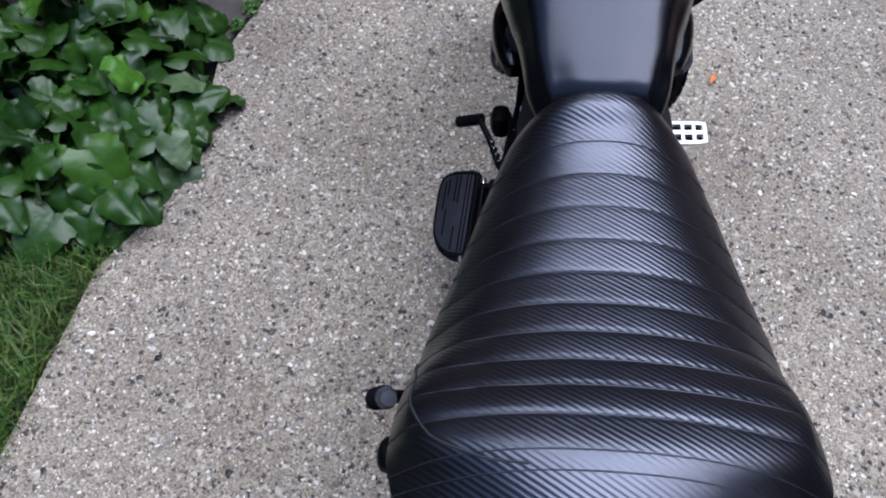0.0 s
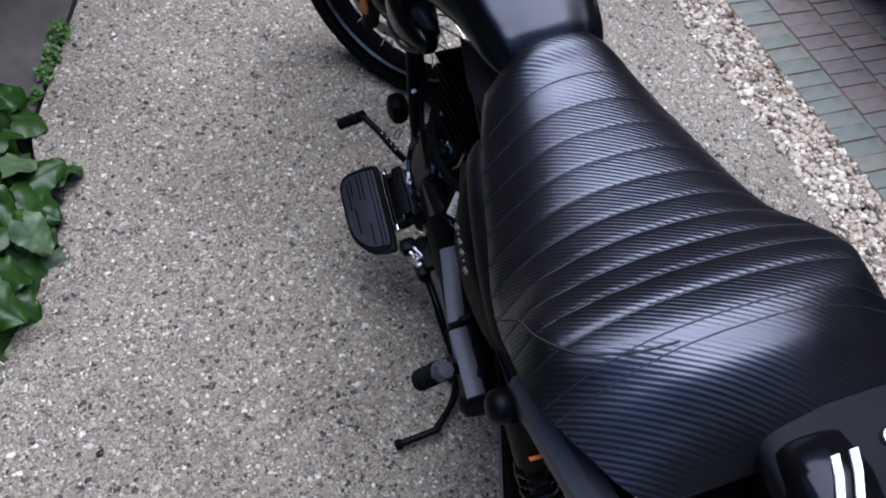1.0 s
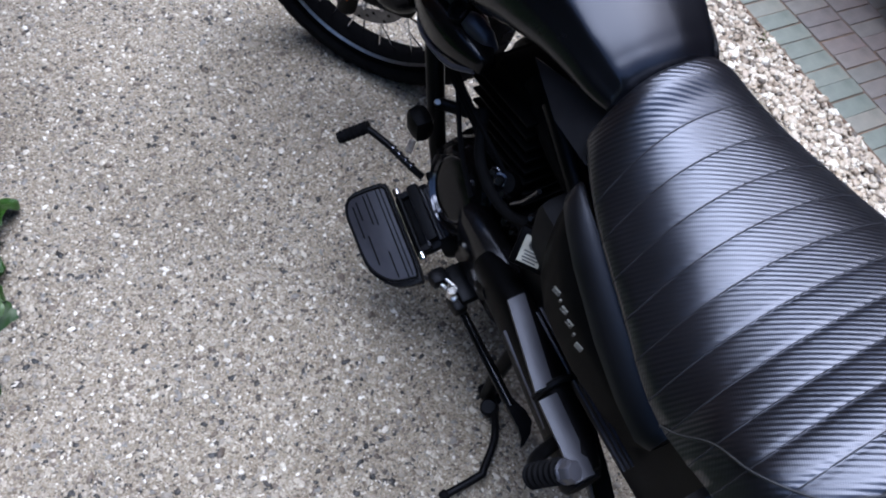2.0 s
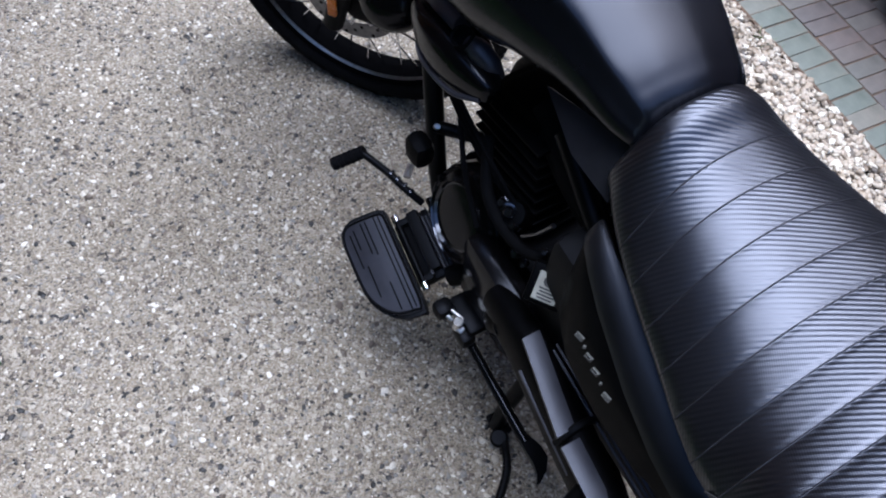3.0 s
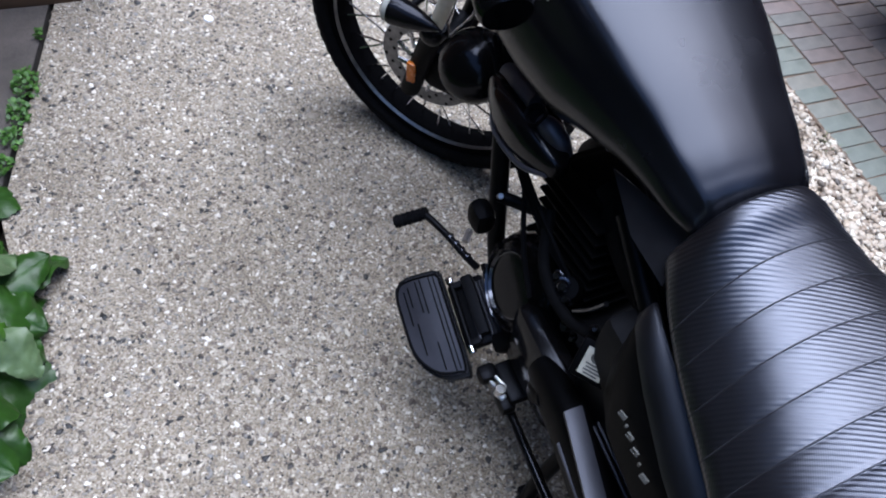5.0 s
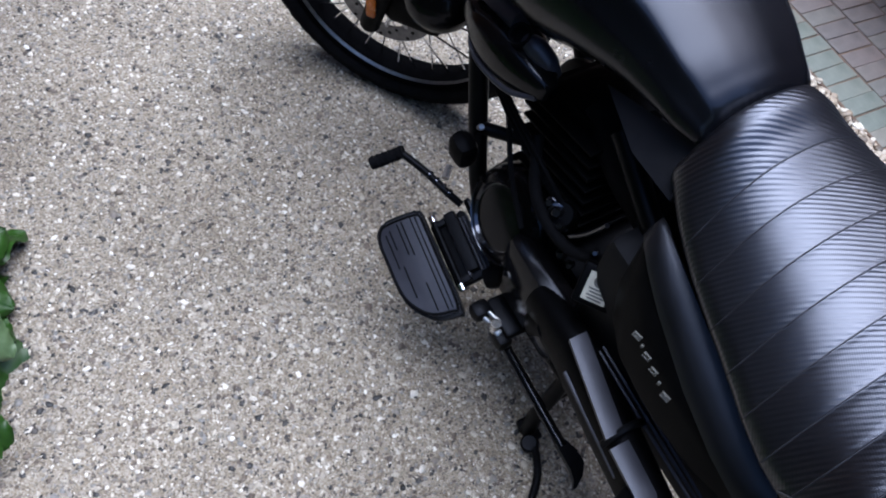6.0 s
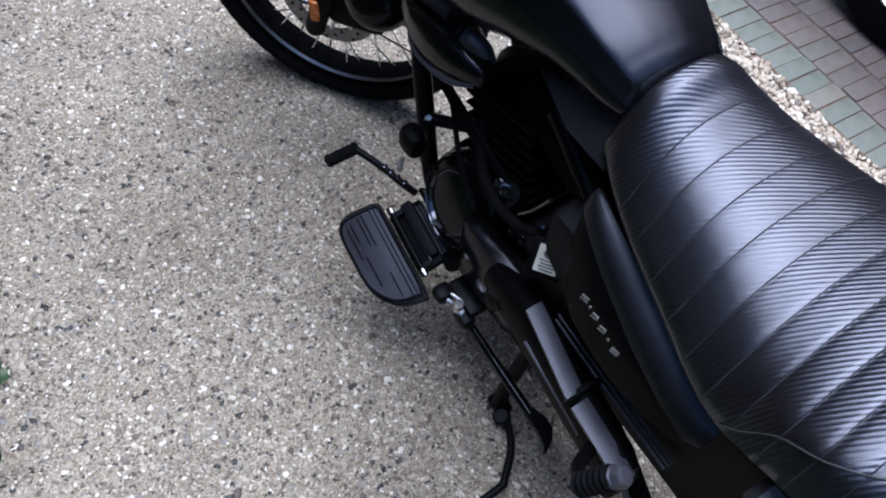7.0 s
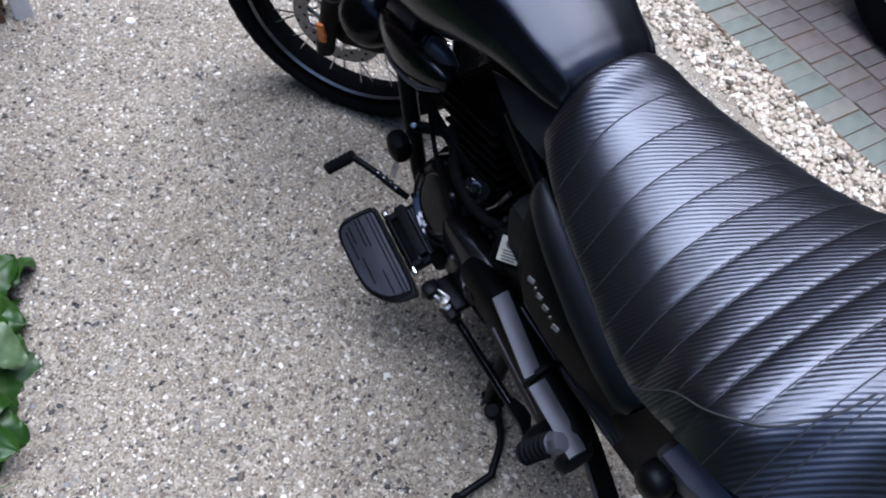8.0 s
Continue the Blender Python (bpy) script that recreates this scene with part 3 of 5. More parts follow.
# valve gear, carburettor and clips in the gap above the engine
part("carburettor", lathe([(0.0001, 0.03), (0.016, 0.03), (0.02, 0.024), (0.02, -0.02), (0.014, -0.03)], (-0.088, 0.072, 0.49), (-0.5, -0.2, 0.85), 20), engine_black, eng, "black carburettor body")
for x, y, z, r, ax in [(-0.112, 0.094, 0.478, 0.0045, (-0.6, -0.3, 0.75)), (-0.11, 0.084, 0.521, 0.006, (-0.6, -0.3, 0.75)), (-0.112, 0.066, 0.526, 0.0075, (-0.5, -0.5, 0.7)), (-0.11, 0.053, 0.51, 0.006, (-0.7, -0.2, 0.7)), (-0.11, 0.07, 0.484, 0.007, (-0.7, 0.1, 0.7)), (-0.112, 0.119, 0.51, 0.0045, (-0.5, 0, 0.8)), (-0.112, 0.034, 0.468, 0.006, (-0.6, -0.4, 0.7)), (-0.112, 0.014, 0.472, 0.0045, (-0.6, -0.4, 0.7)), (-0.11, -0.013, 0.547, 0.004, (-0.5, -0.4, 0.8))]:
    part("bolt", lathe([(0.0001, 0.006), (r * 0.7, 0.006), (r, 0.003), (r, -0.008), (r * 1.4, -0.009), (r * 1.4, -0.014)], (x, y, z), ax, 10), cover_gloss, eng, "glossy bolt head")
part("choke_rod", tube([(-0.11, 0.031, 0.518), (-0.106, 0.012, 0.55), (-0.104, -0.008, 0.598)], 0.0035, 8), cover_gloss, eng)
for k in range(3):
    part("cable", tube([(-0.075 - 0.01 * k, 0.40 - 0.01 * k, 0.66), (-0.10, 0.26, 0.57 + 0.01 * k), (-0.105, 0.14, 0.535 + 0.012 * k), (-0.095, 0.075, 0.52)], 0.0032, 8), rubber, eng)
part("breather_hose", tube([(-0.09, 0.16, 0.56), (-0.12, 0.10, 0.52), (-0.115, 0.03, 0.50), (-0.09, -0.03, 0.53)], 0.008, 10), rubber, eng)
part("cable", tube([(-0.06, 0.40, 0.70), (-0.09, 0.25, 0.58), (-0.12, 0.16, 0.50), (-0.13, 0.10, 0.45)], 0.004, 8), rubber, eng)
part("intake", tube([(-0.02, 0.13, 0.62), (-0.03, 0.05, 0.60), (-0.03, -0.04, 0.60)], [0.03, 0.035, 0.045], 16), rubber, eng)
part("battery_box", box(0, -0.235, 0.5, 0.25, 0.42, 0.24, 0.02), matte_black, bike)
face = Matrix.Translation((-0.126, -0.050, 0.532)) @ Vector((-0.55, -0.42, 0.72)).to_track_quat("Z", "Y").to_matrix().to_4x4()
plate = part("fuse_box", moved(box(0, 0, -0.012, 0.05, 0.052, 0.02, 0.004), face), engine_black, bike)
st = part("service_sticker", moved(box(0, 0, 0, 0.03, 0.036, 0.0012, 0.0), face), pale_print, plate, "small pale printed sticker", smooth=0)
part("print_ring", moved(lathe([(0.005, 0.0), (0.0062, 0.0008), (0.0074, 0.0)], (0, 0.008, 0.0008), (0, 0, 1), 20), face), grey_print, st, smooth=0)
for k in range(4):
    part("print_bar", moved(box(0.001, -0.002 - 0.0042 * k, 0.0009, 0.022 - 0.004 * (k % 2), 0.0022, 0.0006, 0.0), face), grey_print, st, smooth=0)

# scoops beside the tank
for side in (-1, 1):
    rings = []
    for s in np.linspace(0, 1, 22):
        y = 0.275 - 0.172 * s
        h = 0.036 * math.sin(math.pi * min(1, 0.10 + 0.86 * s)) ** 0.55
        w = 0.035 * math.sin(math.pi * min(1, 0.12 + 0.84 * s)) ** 0.6
        rings.append([(side * (0.108 + w * math.copysign(abs(math.cos(a)) ** 0.5, math.cos(a))), y + 0.036, 0.656 + 0.016 * s + h * math.copysign(abs(math.sin(a)) ** 0.8, math.sin(a))) for a in np.linspace(0, 2 * math.pi, 28, endpoint=False)])
    sc = part("air_scoop", loft(rings), gloss_black, bike, "glossy black air scoop", smooth=60)
    # paler grey on ridge, tube, lobe and rim puts their lit look into colour
    part("scoop_ridge", tube([(side * 0.127, 0.290, 0.650), (side * 0.137, 0.245, 0.668), (side * 0.136, 0.197, 0.680)], [0.003, 0.004, 0.003], 8), shield_grey, sc)
    part("scoop_tube", tube([(side * 0.100, 0.312, 0.672), (side * 0.103, 0.27, 0.690), (side * 0.104, 0.222, 0.704)], [0.012, 0.015, 0.014], 16), shield_grey, sc, "satin tube on the air scoop")
    part("scoop_lobe", tube([(side * 0.110, 0.200, 0.700), (side * 0.106, 0.183, 0.701), (side * 0.098, 0.166, 0.690), (side * 0.090, 0.154, 0.678)], [0.010, 0.014, 0.013, 0.005], 16), shield_grey, sc)
    part("scoop_rim", tube([(side * 0.116, 0.306, 0.634), (side * 0.136, 0.27, 0.632), (side * 0.1415, 0.229, 0.637), (side * 0.138, 0.18, 0.648), (side * 0.122, 0.147, 0.662)], 0.0035, 8), shield_grey, sc)
    part("bolt_well", lathe([(0.0001, -0.012), (0.009, -0.012), (0.011, 0.0), (0.0135, 0.001), (0.0145, -0.010)], (side * 0.119, 0.203, 0.712), (side * 0.5, -0.1, 0.85), 18), rubber, sc)

# exhaust
rings = []
for y, cx, cz, w, h in [(0.02, -0.142, 0.40, 0.018, 0.03), (-0.02, -0.143, 0.405, 0.024, 0.04), (-0.07, -0.146, 0.415, 0.027, 0.045), (-0.19, -0.162, 0.420, 0.028, 0.046), (-0.29, -0.179, 0.435, 0.026, 0.042), (-0.312, -0.184, 0.438, 0.022, 0.036)]:
    rings.append([(cx + w * math.copysign(abs(math.cos(a)) ** 0.8, math.cos(a)), y, cz + h * math.copysign(abs(math.sin(a)) ** 0.8, math.sin(a))) for a in np.linspace(0, 2 * math.pi, 28, endpoint=False)])
muf = part("silencer", loft(rings), engine_black, bike, "black silencer with grey heat shields", smooth=60)
for y0, y1, x0, x1 in ((-0.074, -0.200, -0.153, -0.182), (-0.212, -0.318, -0.184, -0.194)):
    rings = []
    for s in np.linspace(0, 1, 9):
        y, cx = y0 + (y1 - y0) * s, x0 + (x1 - x0) * s
        rings.append([(cx + dx * 0.0128, y, 0.470 + 0.008 * (-y) * 3 - 0.0012 * dx * dx - (0.006 if low else 0)) for low, dxs in ((0, (-1, -0.9, -0.5, 0, 0.5, 0.9, 1)), (1, (1, 0, -1))) for dx in dxs])
    part("heat_shield", loft(rings), shield_grey, muf, "satin grey heat shield", smooth=35)
part("clamp_band", tube([(-0.163 + 0.033 * math.cos(a), -0.200, 0.424 + 0.052 * math.sin(a)) for a in np.linspace(0.5, math.pi - 0.5, 14)], 0.005, 8, smooth=False), matte_black, muf)
part("edge_rod", tube([(-0.176, -0.098, 0.428), (-0.184, -0.165, 0.430), (-0.194, -0.238, 0.436)], 0.0042, 8), bar_grey, muf)
part("end_cap", lathe([(0.016, 0.008), (0.024, 0.007), (0.028, 0.0), (0.028, -0.01)], (-0.186, -0.312, 0.428), (0, -1, 0), 24), matte_black, muf)
part("header_pipe", tube([(0.02, 0.18, 0.58), (0.04, 0.27, 0.5), (0.05, 0.27, 0.3), (0.0, 0.15, 0.215), (-0.10, 0.03, 0.25), (-0.145, 0.0, 0.36), (-0.152, -0.03, 0.405)], 0.019, 14), engine_black, bike)

# pillion footrest, folded
peg = part("pillion_peg", tube([(-0.264, -0.296, 0.528), (-0.252, -0.304, 0.550), (-0.242, -0.313, 0.575)], [0.0132, 0.0136, 0.0125], 16, smooth=False), rubber, bike, "folded ribbed pillion footrest")
for k in range(6):
    p = Vector((-0.263, -0.297, 0.531)).lerp(Vector((-0.244, -0.311, 0.571)), k / 5)
    part("rib", lathe([(0.0126, -0.002), (0.0148, 0), (0.0126, 0.002)], p, (0.024, -0.019, 0.048), 16), rubber, peg)
part("peg_cap", lathe([(0.0001, 0.007), (0.0105, 0.0065), (0.0125, 0.004), (0.0128, 0.0), (0.0128, -0.012)], (-0.238, -0.318, 0.584), (0.024, -0.02, 0.045), 7), bar_grey, peg, "satin grey end cap")
part("cap_lip", lathe([(0.0126, -0.002), (0.0142, 0.0), (0.0126, 0.002)], (-0.241, -0.3145, 0.577), (0.024, -0.02, 0.045), 20), shield_grey, peg)
part("peg_bracket", tube([(-0.262, -0.295, 0.53), (-0.238, -0.275, 0.49), (-0.195, -0.26, 0.45)], 0.009, 10), frame_black, peg)

# rear: shock absorbers, struts, mudguard, tail
for side in (-1, 1):
    top, low = Vector((side * 0.188, -0.415, 0.69)), Vector((side * 0.15, -0.60, 0.32))
    ax = (low - top).normalized()
    sh = part("shock_absorber", tube([top, low], 0.014, 14), frame_black, bike, "coil-over rear shock absorber")
    u = ax.orthogonal().normalized()
    w = ax.cross(u)
    part("spring", tube([top.lerp(low, 0.26 + 0.62 * k / 120) + 0.0225 * (math.cos(k * 0.75) * u + math.sin(k * 0.75) * w) for k in range(121)], 0.0036, 7, smooth=False), gloss_black, sh)
    part("damper_body", tube([top.lerp(low, 0.06), top.lerp(low, 0.24)], 0.021, 18), frame_black, sh)
    part("orange_label", box(0, 0, 0, 0.018, 0.003, 0.012, 0.001, Matrix.Translation(top.lerp(low, 0.2) + Vector((0, -0.016, 0.0135))) @ Euler((radians(45), 0, 0)).to_matrix().to_4x4()), orange_label, sh, "small orange label on the damper")
    part("top_mount", lathe([(0.0001, 0.012), (0.012, 0.010), (0.018, 0.005), (0.020, -0.004), (0.020, -0.018), (0.014, -0.026)], (side * (0.21 if side < 0 else 0.18), -0.418, 0.675), (side, 0, 0.2), 24), frame_black, sh)
    rings = []
    for y, cx, cz, w, h in [(-0.396, 0.170, 0.684, 0.014, 0.012), (-0.405, 0.170, 0.692, 0.023, 0.016), (-0.44, 0.169, 0.694, 0.024, 0.018), (-0.455, 0.167, 0.694, 0.022, 0.018), (-0.50, 0.162, 0.694, 0.021, 0.018), (-0.555, 0.154, 0.694, 0.020, 0.018), (-0.572, 0.152, 0.688, 0.011, 0.010)]:
        rings.append([(side * (cx + w * dx), y, cz + h * dz) for dx, dz in ((-1, -1), (-1, 0.3), (-0.9, 0.6), (-0.06, 0.96), (0.06, 0.98), (0.92, 0.35), (1, 0.1), (1, -1))])
    part("fender_strut", loft(rings), bar_grey, bike, "satin grey fender strut", smooth=25)
rings = []
for a in np.linspace(radians(10), radians(150), 26):
    r = 0.345
    cy, cz = -0.66 + r * math.cos(a), 0.315 + r * math.sin(a)
    rings.append([(0.085 * dx, cy + math.cos(a) * dr, cz + math.sin(a) * dr) for dx, dr in ((-1, -0.04), (-0.95, -0.01), (-0.6, 0.012), (0, 0.018), (0.6, 0.012), (0.95, -0.01), (1, -0.04), (0.9, -0.045), (0, 0.008), (-0.9, -0.045))])
part("rear_mudguard", loft(rings), satin_black, bike, "black rear mudguard", smooth=50)
rings = []
for y, w, z, h in [(-0.545, 0.06, 0.765, 0.012), (-0.556, 0.088, 0.768, 0.022), (-0.61, 0.092, 0.765, 0.024), (-0.68, 0.085, 0.75, 0.024), (-0.73, 0.05, 0.735, 0.012)]:
    rings.append([(0.07 + w * math.copysign(abs(math.cos(a)) ** 0.6, math.cos(a)), y, z + h * math.copysign(abs(math.sin(a)) ** 0.7, math.sin(a))) for a in np.linspace(0, 2 * math.pi, 28, endpoint=False)])
cowl = part("tail_cowl", loft(rings), matte_black, bike, "matte dark tail cowl", smooth=50)
part("round_badge", lathe([(0.004, 0.001), (0.005, 0.003), (0.008, 0.003), (0.0095, 0.001), (0.0095, -0.004)], (0.094, -0.602, 0.7915), (0.0, -0.1, 1), 24), chrome, cowl, "small round chrome badge")
rings = []
for y, w, z, h in [(-0.573, 0.030, 0.74, 0.045), (-0.581, 0.042, 0.74, 0.056), (-0.62, 0.047, 0.74, 0.06), (-0.70, 0.045, 0.72, 0.055), (-0.74, 0.03, 0.70, 0.035)]:
    rings.append([(0.026 + w * math.copysign(abs(math.cos(a)) ** 0.6, math.cos(a)), y, z + h * math.copysign(abs(math.sin(a)) ** 0.7, math.sin(a))) for a in np.linspace(0, 2 * math.pi, 28, endpoint=False)])
tail = part("tail_box", loft(rings), gloss_black, bike, "glossy black tail section with two white stripes", smooth=50)
for x in (0.031, 0.050):
    part("white_stripe", loft([[(x + 0.45 * (y + 0.604) + dx, y, z + dz) for dx, dz in ((-0.0042, 0), (0.0042, 0), (0.0042, 0.003), (-0.0042, 0.003))] for y, z in ((-0.602, 0.7975), (-0.62, 0.7995), (-0.64, 0.7945), (-0.67, 0.7855))]), white_paint, tail, "white stripe", smooth=30)

# footboard and its bracket
tilt = Matrix(((0.902, 0.0706, -0.426, -0.182), (-0.120, 0.9887, -0.090, 0.191), (0.414, 0.1324, 0.900, 0.2705), (0, 0, 0, 1)))
outline = [(-0.010, 0.082), (-0.019, 0.090), (-0.064, 0.096), (-0.085, 0.092), (-0.095, 0.070), (-0.096, 0.03), (-0.094, -0.029), (-0.082, -0.062), (-0.058, -0.088), (-0.025, -0.098), (-0.011, -0.091), (-0.010, 0.0)]
sm = [(p.x, p.y) for p in spline([(x, y, 0) for x, y in outline + outline[:1]], 4)[:-1]]
ins = lambda f, dx=0.0: [((x + 0.05) * f - 0.05 + dx, y * f) for x, y in sm]
board = part("footboard", moved(slab(sm, -0.012, 0.0, 0.004), tilt), matte_black, bike, "rider footboard with a black rubber pad", smooth=40)
part("rubber_pad", moved(slab(ins(0.93), -0.001, 0.006, 0.003), tilt), pad_rubber, board, "worn black rubber pad", smooth=40)
rimpts = [(x, y, 0.0062) for x, y in ins(0.90)]
part("pad_rim", moved(tube(rimpts + rimpts[:1], 0.0022, 6, smooth=False), tilt), rubber, board)
for x, y0, y1 in ((-0.0225, -0.085, 0.078), (-0.030, -0.086, 0.08), (-0.046, -0.078, -0.03), (-0.046, 0.02, 0.08), (-0.054, 0.025, 0.08), (-0.069, -0.045, 0.01), (-0.077, 0.01, 0.07), (-0.069, 0.04, 0.075)):
    part("pad_groove", moved(box(x, (y0 + y1) / 2, 0.0066, 0.0018, y1 - y0, 0.0022, 0.0), tilt), rubber, board, smooth=0)
part("hinge_bracket", moved(box(0.022, 0.0, -0.016, 0.062, 0.115, 0.018, 0.005), tilt), frame_black, board)
part("hinge_rod", moved(tube([(0.002, 0.055, 0.0), (0.002, -0.055, 0.0)], 0.005, 10), tilt), frame_black, board)
for y in (0.050, -0.050):
    part("hinge_knuckle", moved(box(0.010, y, -0.003, 0.024, 0.012, 0.014, 0.004), tilt), matte_black, board)
part("hinge_block", moved(box(0.030, 0.006, 0.004, 0.020, 0.104, 0.016, 0.004), tilt), matte_black, board)
for x, z in ((0.022, 0.008), (0.0435, 0.010), (0.049, 0.0085), (0.0545, 0.007)):
    part("hinge_rod", moved(tube([(x, 0.040, z), (x, -0.052, z)], 0.0022, 8, smooth=False), tilt), shield_grey, board)
for y, d in ((0.055, 1), (-0.055, -1)):
    part("bolt", moved(lathe([(0.0001, 0.012), (0.0058, 0.012), (0.0068, 0.009), (0.0068, 0.0)], (0.002, y, 0.0), (0, d, 0), 10), tilt), chrome, board, "bright bolt head")
part("bracket_plate", moved(box(0.065, -0.01, -0.004, 0.012, 0.15, 0.03, 0.004), tilt), gloss_black, board)
part("bracket_arm", tube([(-0.14, 0.13, 0.27), (-0.115, 0.11, 0.29), (-0.10, 0.09, 0.30)], 0.022, 10), frame_black, board)

# gear lever on the near side, brake pedal on the far side
lev = part("gear_lever", tube([(-0.135, 0.24, 0.315), (-0.150, 0.262, 0.330), (-0.166, 0.305, 0.338), (-0.185, 0.345, 0.345)], 0.0062, 10), frame_black, bike)
part("lever_rubber", tube([(-0.182, 0.349, 0.345), (-0.230, 0.366, 0.318)], 0.0105, 14), rubber, lev, "ribbed rubber toe peg")
for k in range(6):
    p = Vector((-0.186, 0.3505, 0.3427)).lerp(Vector((-0.226, 0.3645, 0.3205)), k / 5)
    part("rib", lathe([(0.0105, -0.0015), (0.0118, 0), (0.0105, 0.0015)], p, (-0.048, 0.017, -0.027), 14), rubber, lev)
for k in range(4):
    p = Vector((-0.147, 0.258, 0.328)).lerp(Vector((-0.162, 0.296, 0.337)), k / 3)
    part("adjuster_ring", lathe([(0.0062, -0.003), (0.0078, -0.002), (0.0078, 0.002), (0.0062, 0.003)], p, (-0.016, 0.043, 0.008), 10), cover_gloss, lev)
part("linkage", tube([(-0.125, 0.30, 0.335), (-0.14, 0.285, 0.33)], 0.006, 8), steel, lev)
ped = part("brake_pedal", tube([(0.12, 0.22, 0.28), (0.15, 0.30, 0.275), (0.18, 0.375, 0.265)], 0.007, 10), steel, bike)
gx, gy = [-0.035, -0.0285, -0.0135, -0.0075, 0.0075, 0.0135, 0.0275, 0.034], [-0.029, -0.021, -0.005, 0.005, 0.020, 0.028]
bm = bmesh.new()
grid = {(i, j, k): bm.verts.new((0.207 + x, 0.385 + y * (1 - 0.16 * max(0.0, x / 0.034) ** 3), 0.264 + 0.009 * k)) for i, x in enumerate(gx) for j, y in enumerate(gy) for k in (0, 1)}
solid = {(i, j) for i in range(7) for j in range(5) if not (i % 2 and j % 2)}
for i, j in solid:
    for k in (0, 1):
        bm.faces.new([grid[p] for p in ((i, j, k), (i + 1, j, k), (i + 1, j + 1, k), (i, j + 1, k))])
    for (di, dj), (p, q) in {(-1, 0): ((0, 0), (0, 1)), (1, 0): ((1, 0), (1, 1)), (0, -1): ((0, 0), (1, 0)), (0, 1): ((0, 1), (1, 1))}.items():
        if (i + di, j + dj) not in solid:
            bm.faces.new([grid[i + p[0], j + p[1], 0], grid[i + q[0], j + q[1], 0], grid[i + q[0], j + q[1], 1], grid[i + p[0], j + p[1], 1]])
part("pedal_plate", bm, bright_alloy, ped, "polished pedal plate with square holes")
part("pedal_rubber", box(0.205, 0.385, 0.261, 0.056, 0.044, 0.008, 0.002), rubber, ped)

# side stand, folded back
sst = part("side_stand", tube([(-0.160, 0.030, 0.228), (-0.162, -0.05, 0.228), (-0.163, -0.145, 0.225)], 0.0085, 14), gloss_black, bike, "folded black side stand")
part("stand_foot", loft([[(x + dx, y, z + dz) for dx, dz in ((-w, -0.006), (w, -0.006), (w, 0.006), (-w, 0.006))] for x, y, z, w in ((-0.163, -0.138, 0.226, 0.008), (-0.158, -0.160, 0.222, 0.012), (-0.156, -0.178, 0.215, 0.012), (-0.162, -0.193, 0.208, 0.008), (-0.173, -0.203, 0.202, 0.003))]), frame_black, sst, smooth=30)
# added glossy line along the tube, in place of its highlight
part("stand_highlight", tube([(-0.1685, 0.02, 0.2345), (-0.1705, -0.05, 0.2345), (-0.1715, -0.13, 0.2315)], 0.0012, 6), cover_gloss, sst)
part("stand_pivot", box(-0.166, 0.04, 0.245, 0.026, 0.04, 0.03, 0.008), frame_black, sst)
for dx, dy, dz, w, l in ((-0.012, 0.075, 0.018, 0.007, 0.03), (0.004, 0.06, 0.022, 0.006, 0.034), (-0.004, 0.045, 0.016, 0.012, 0.016), (0.014, 0.05, 0.012, 0.008, 0.022)):
    part("pivot_plate", box(-0.168 + dx, dy, 0.245 + dz, w, l, 0.012, 0.003, Euler((radians(12), radians(-20), radians(20))).to_matrix().to_4x4()), steel, sst, "bare steel pivot plate")
part("pivot_lug", box(-0.178, 0.085, 0.262, 0.032, 0.03, 0.03, 0.01), frame_black, sst)
part("pivot_bolt", lathe([(0.0001, 0.008), (0.008, 0.008), (0.009, 0.005), (0.009, -0.012)], (-0.172, 0.05, 0.27), (0, 0, 1), 8), chrome, sst)
part("return_spring", tube([(-0.158 + 0.006 * math.cos(k * 0.9), 0.03 - 0.0014 * k, 0.225 + 0.006 * math.sin(k * 0.9)) for k in range(70)], 0.0016, 5, smooth=False), steel, sst)
part("pivot_bracket", box(-0.135, 0.06, 0.262, 0.06, 0.07, 0.02, 0.006), frame_black, sst)

# centre stand, down on the drive
cst = part("centre_stand", tube([(-0.10, -0.06, 0.24), (-0.13, -0.062, 0.13), (-0.14, -0.063, 0.035)], 0.013, 12), frame_black, bike, "lowered black centre stand")
part("stand_leg", tube([(0.10, -0.06, 0.24), (0.13, -0.062, 0.13), (0.14, -0.063, 0.012)], 0.013, 12), frame_black, cst)
part("cross_bar", tube([(-0.12, -0.06, 0.17), (0.12, -0.06, 0.17)], 0.011, 12), frame_black, cst)
part("stand_pad", box(-0.136, -0.064, 0.035, 0.03, 0.045, 0.016, 0.006), frame_black, cst)
part("stand_pad", box(0.14, -0.064, 0.004, 0.03, 0.045, 0.016, 0.006), frame_black, cst)
lvr = part("foot_lever", tube([(-0.142, -0.085, 0.05), (-0.168, -0.14, 0.055), (-0.212, -0.182, 0.056), (-0.222, -0.188, 0.056), (-0.288, -0.192, 0.056)], 0.007, 10, 4), frame_black, cst)
part("stand_roller", lathe([(0.0001, 0.012), (0.012, 0.012), (0.016, 0.008), (0.016, -0.008), (0.012, -0.012), (0.0001, -0.012)], (-0.150, -0.088, 0.045), (-0.3, 0, 1), 20), frame_black, cst)
part("lever_knob", lathe([(0.0001, 0.006), (0.007, 0.006), (0.0095, 0.002), (0.0095, -0.006), (0.007, -0.008)], (-0.292, -0.192, 0.056), (-1, -0.05, 0), 12), rubber, lvr)

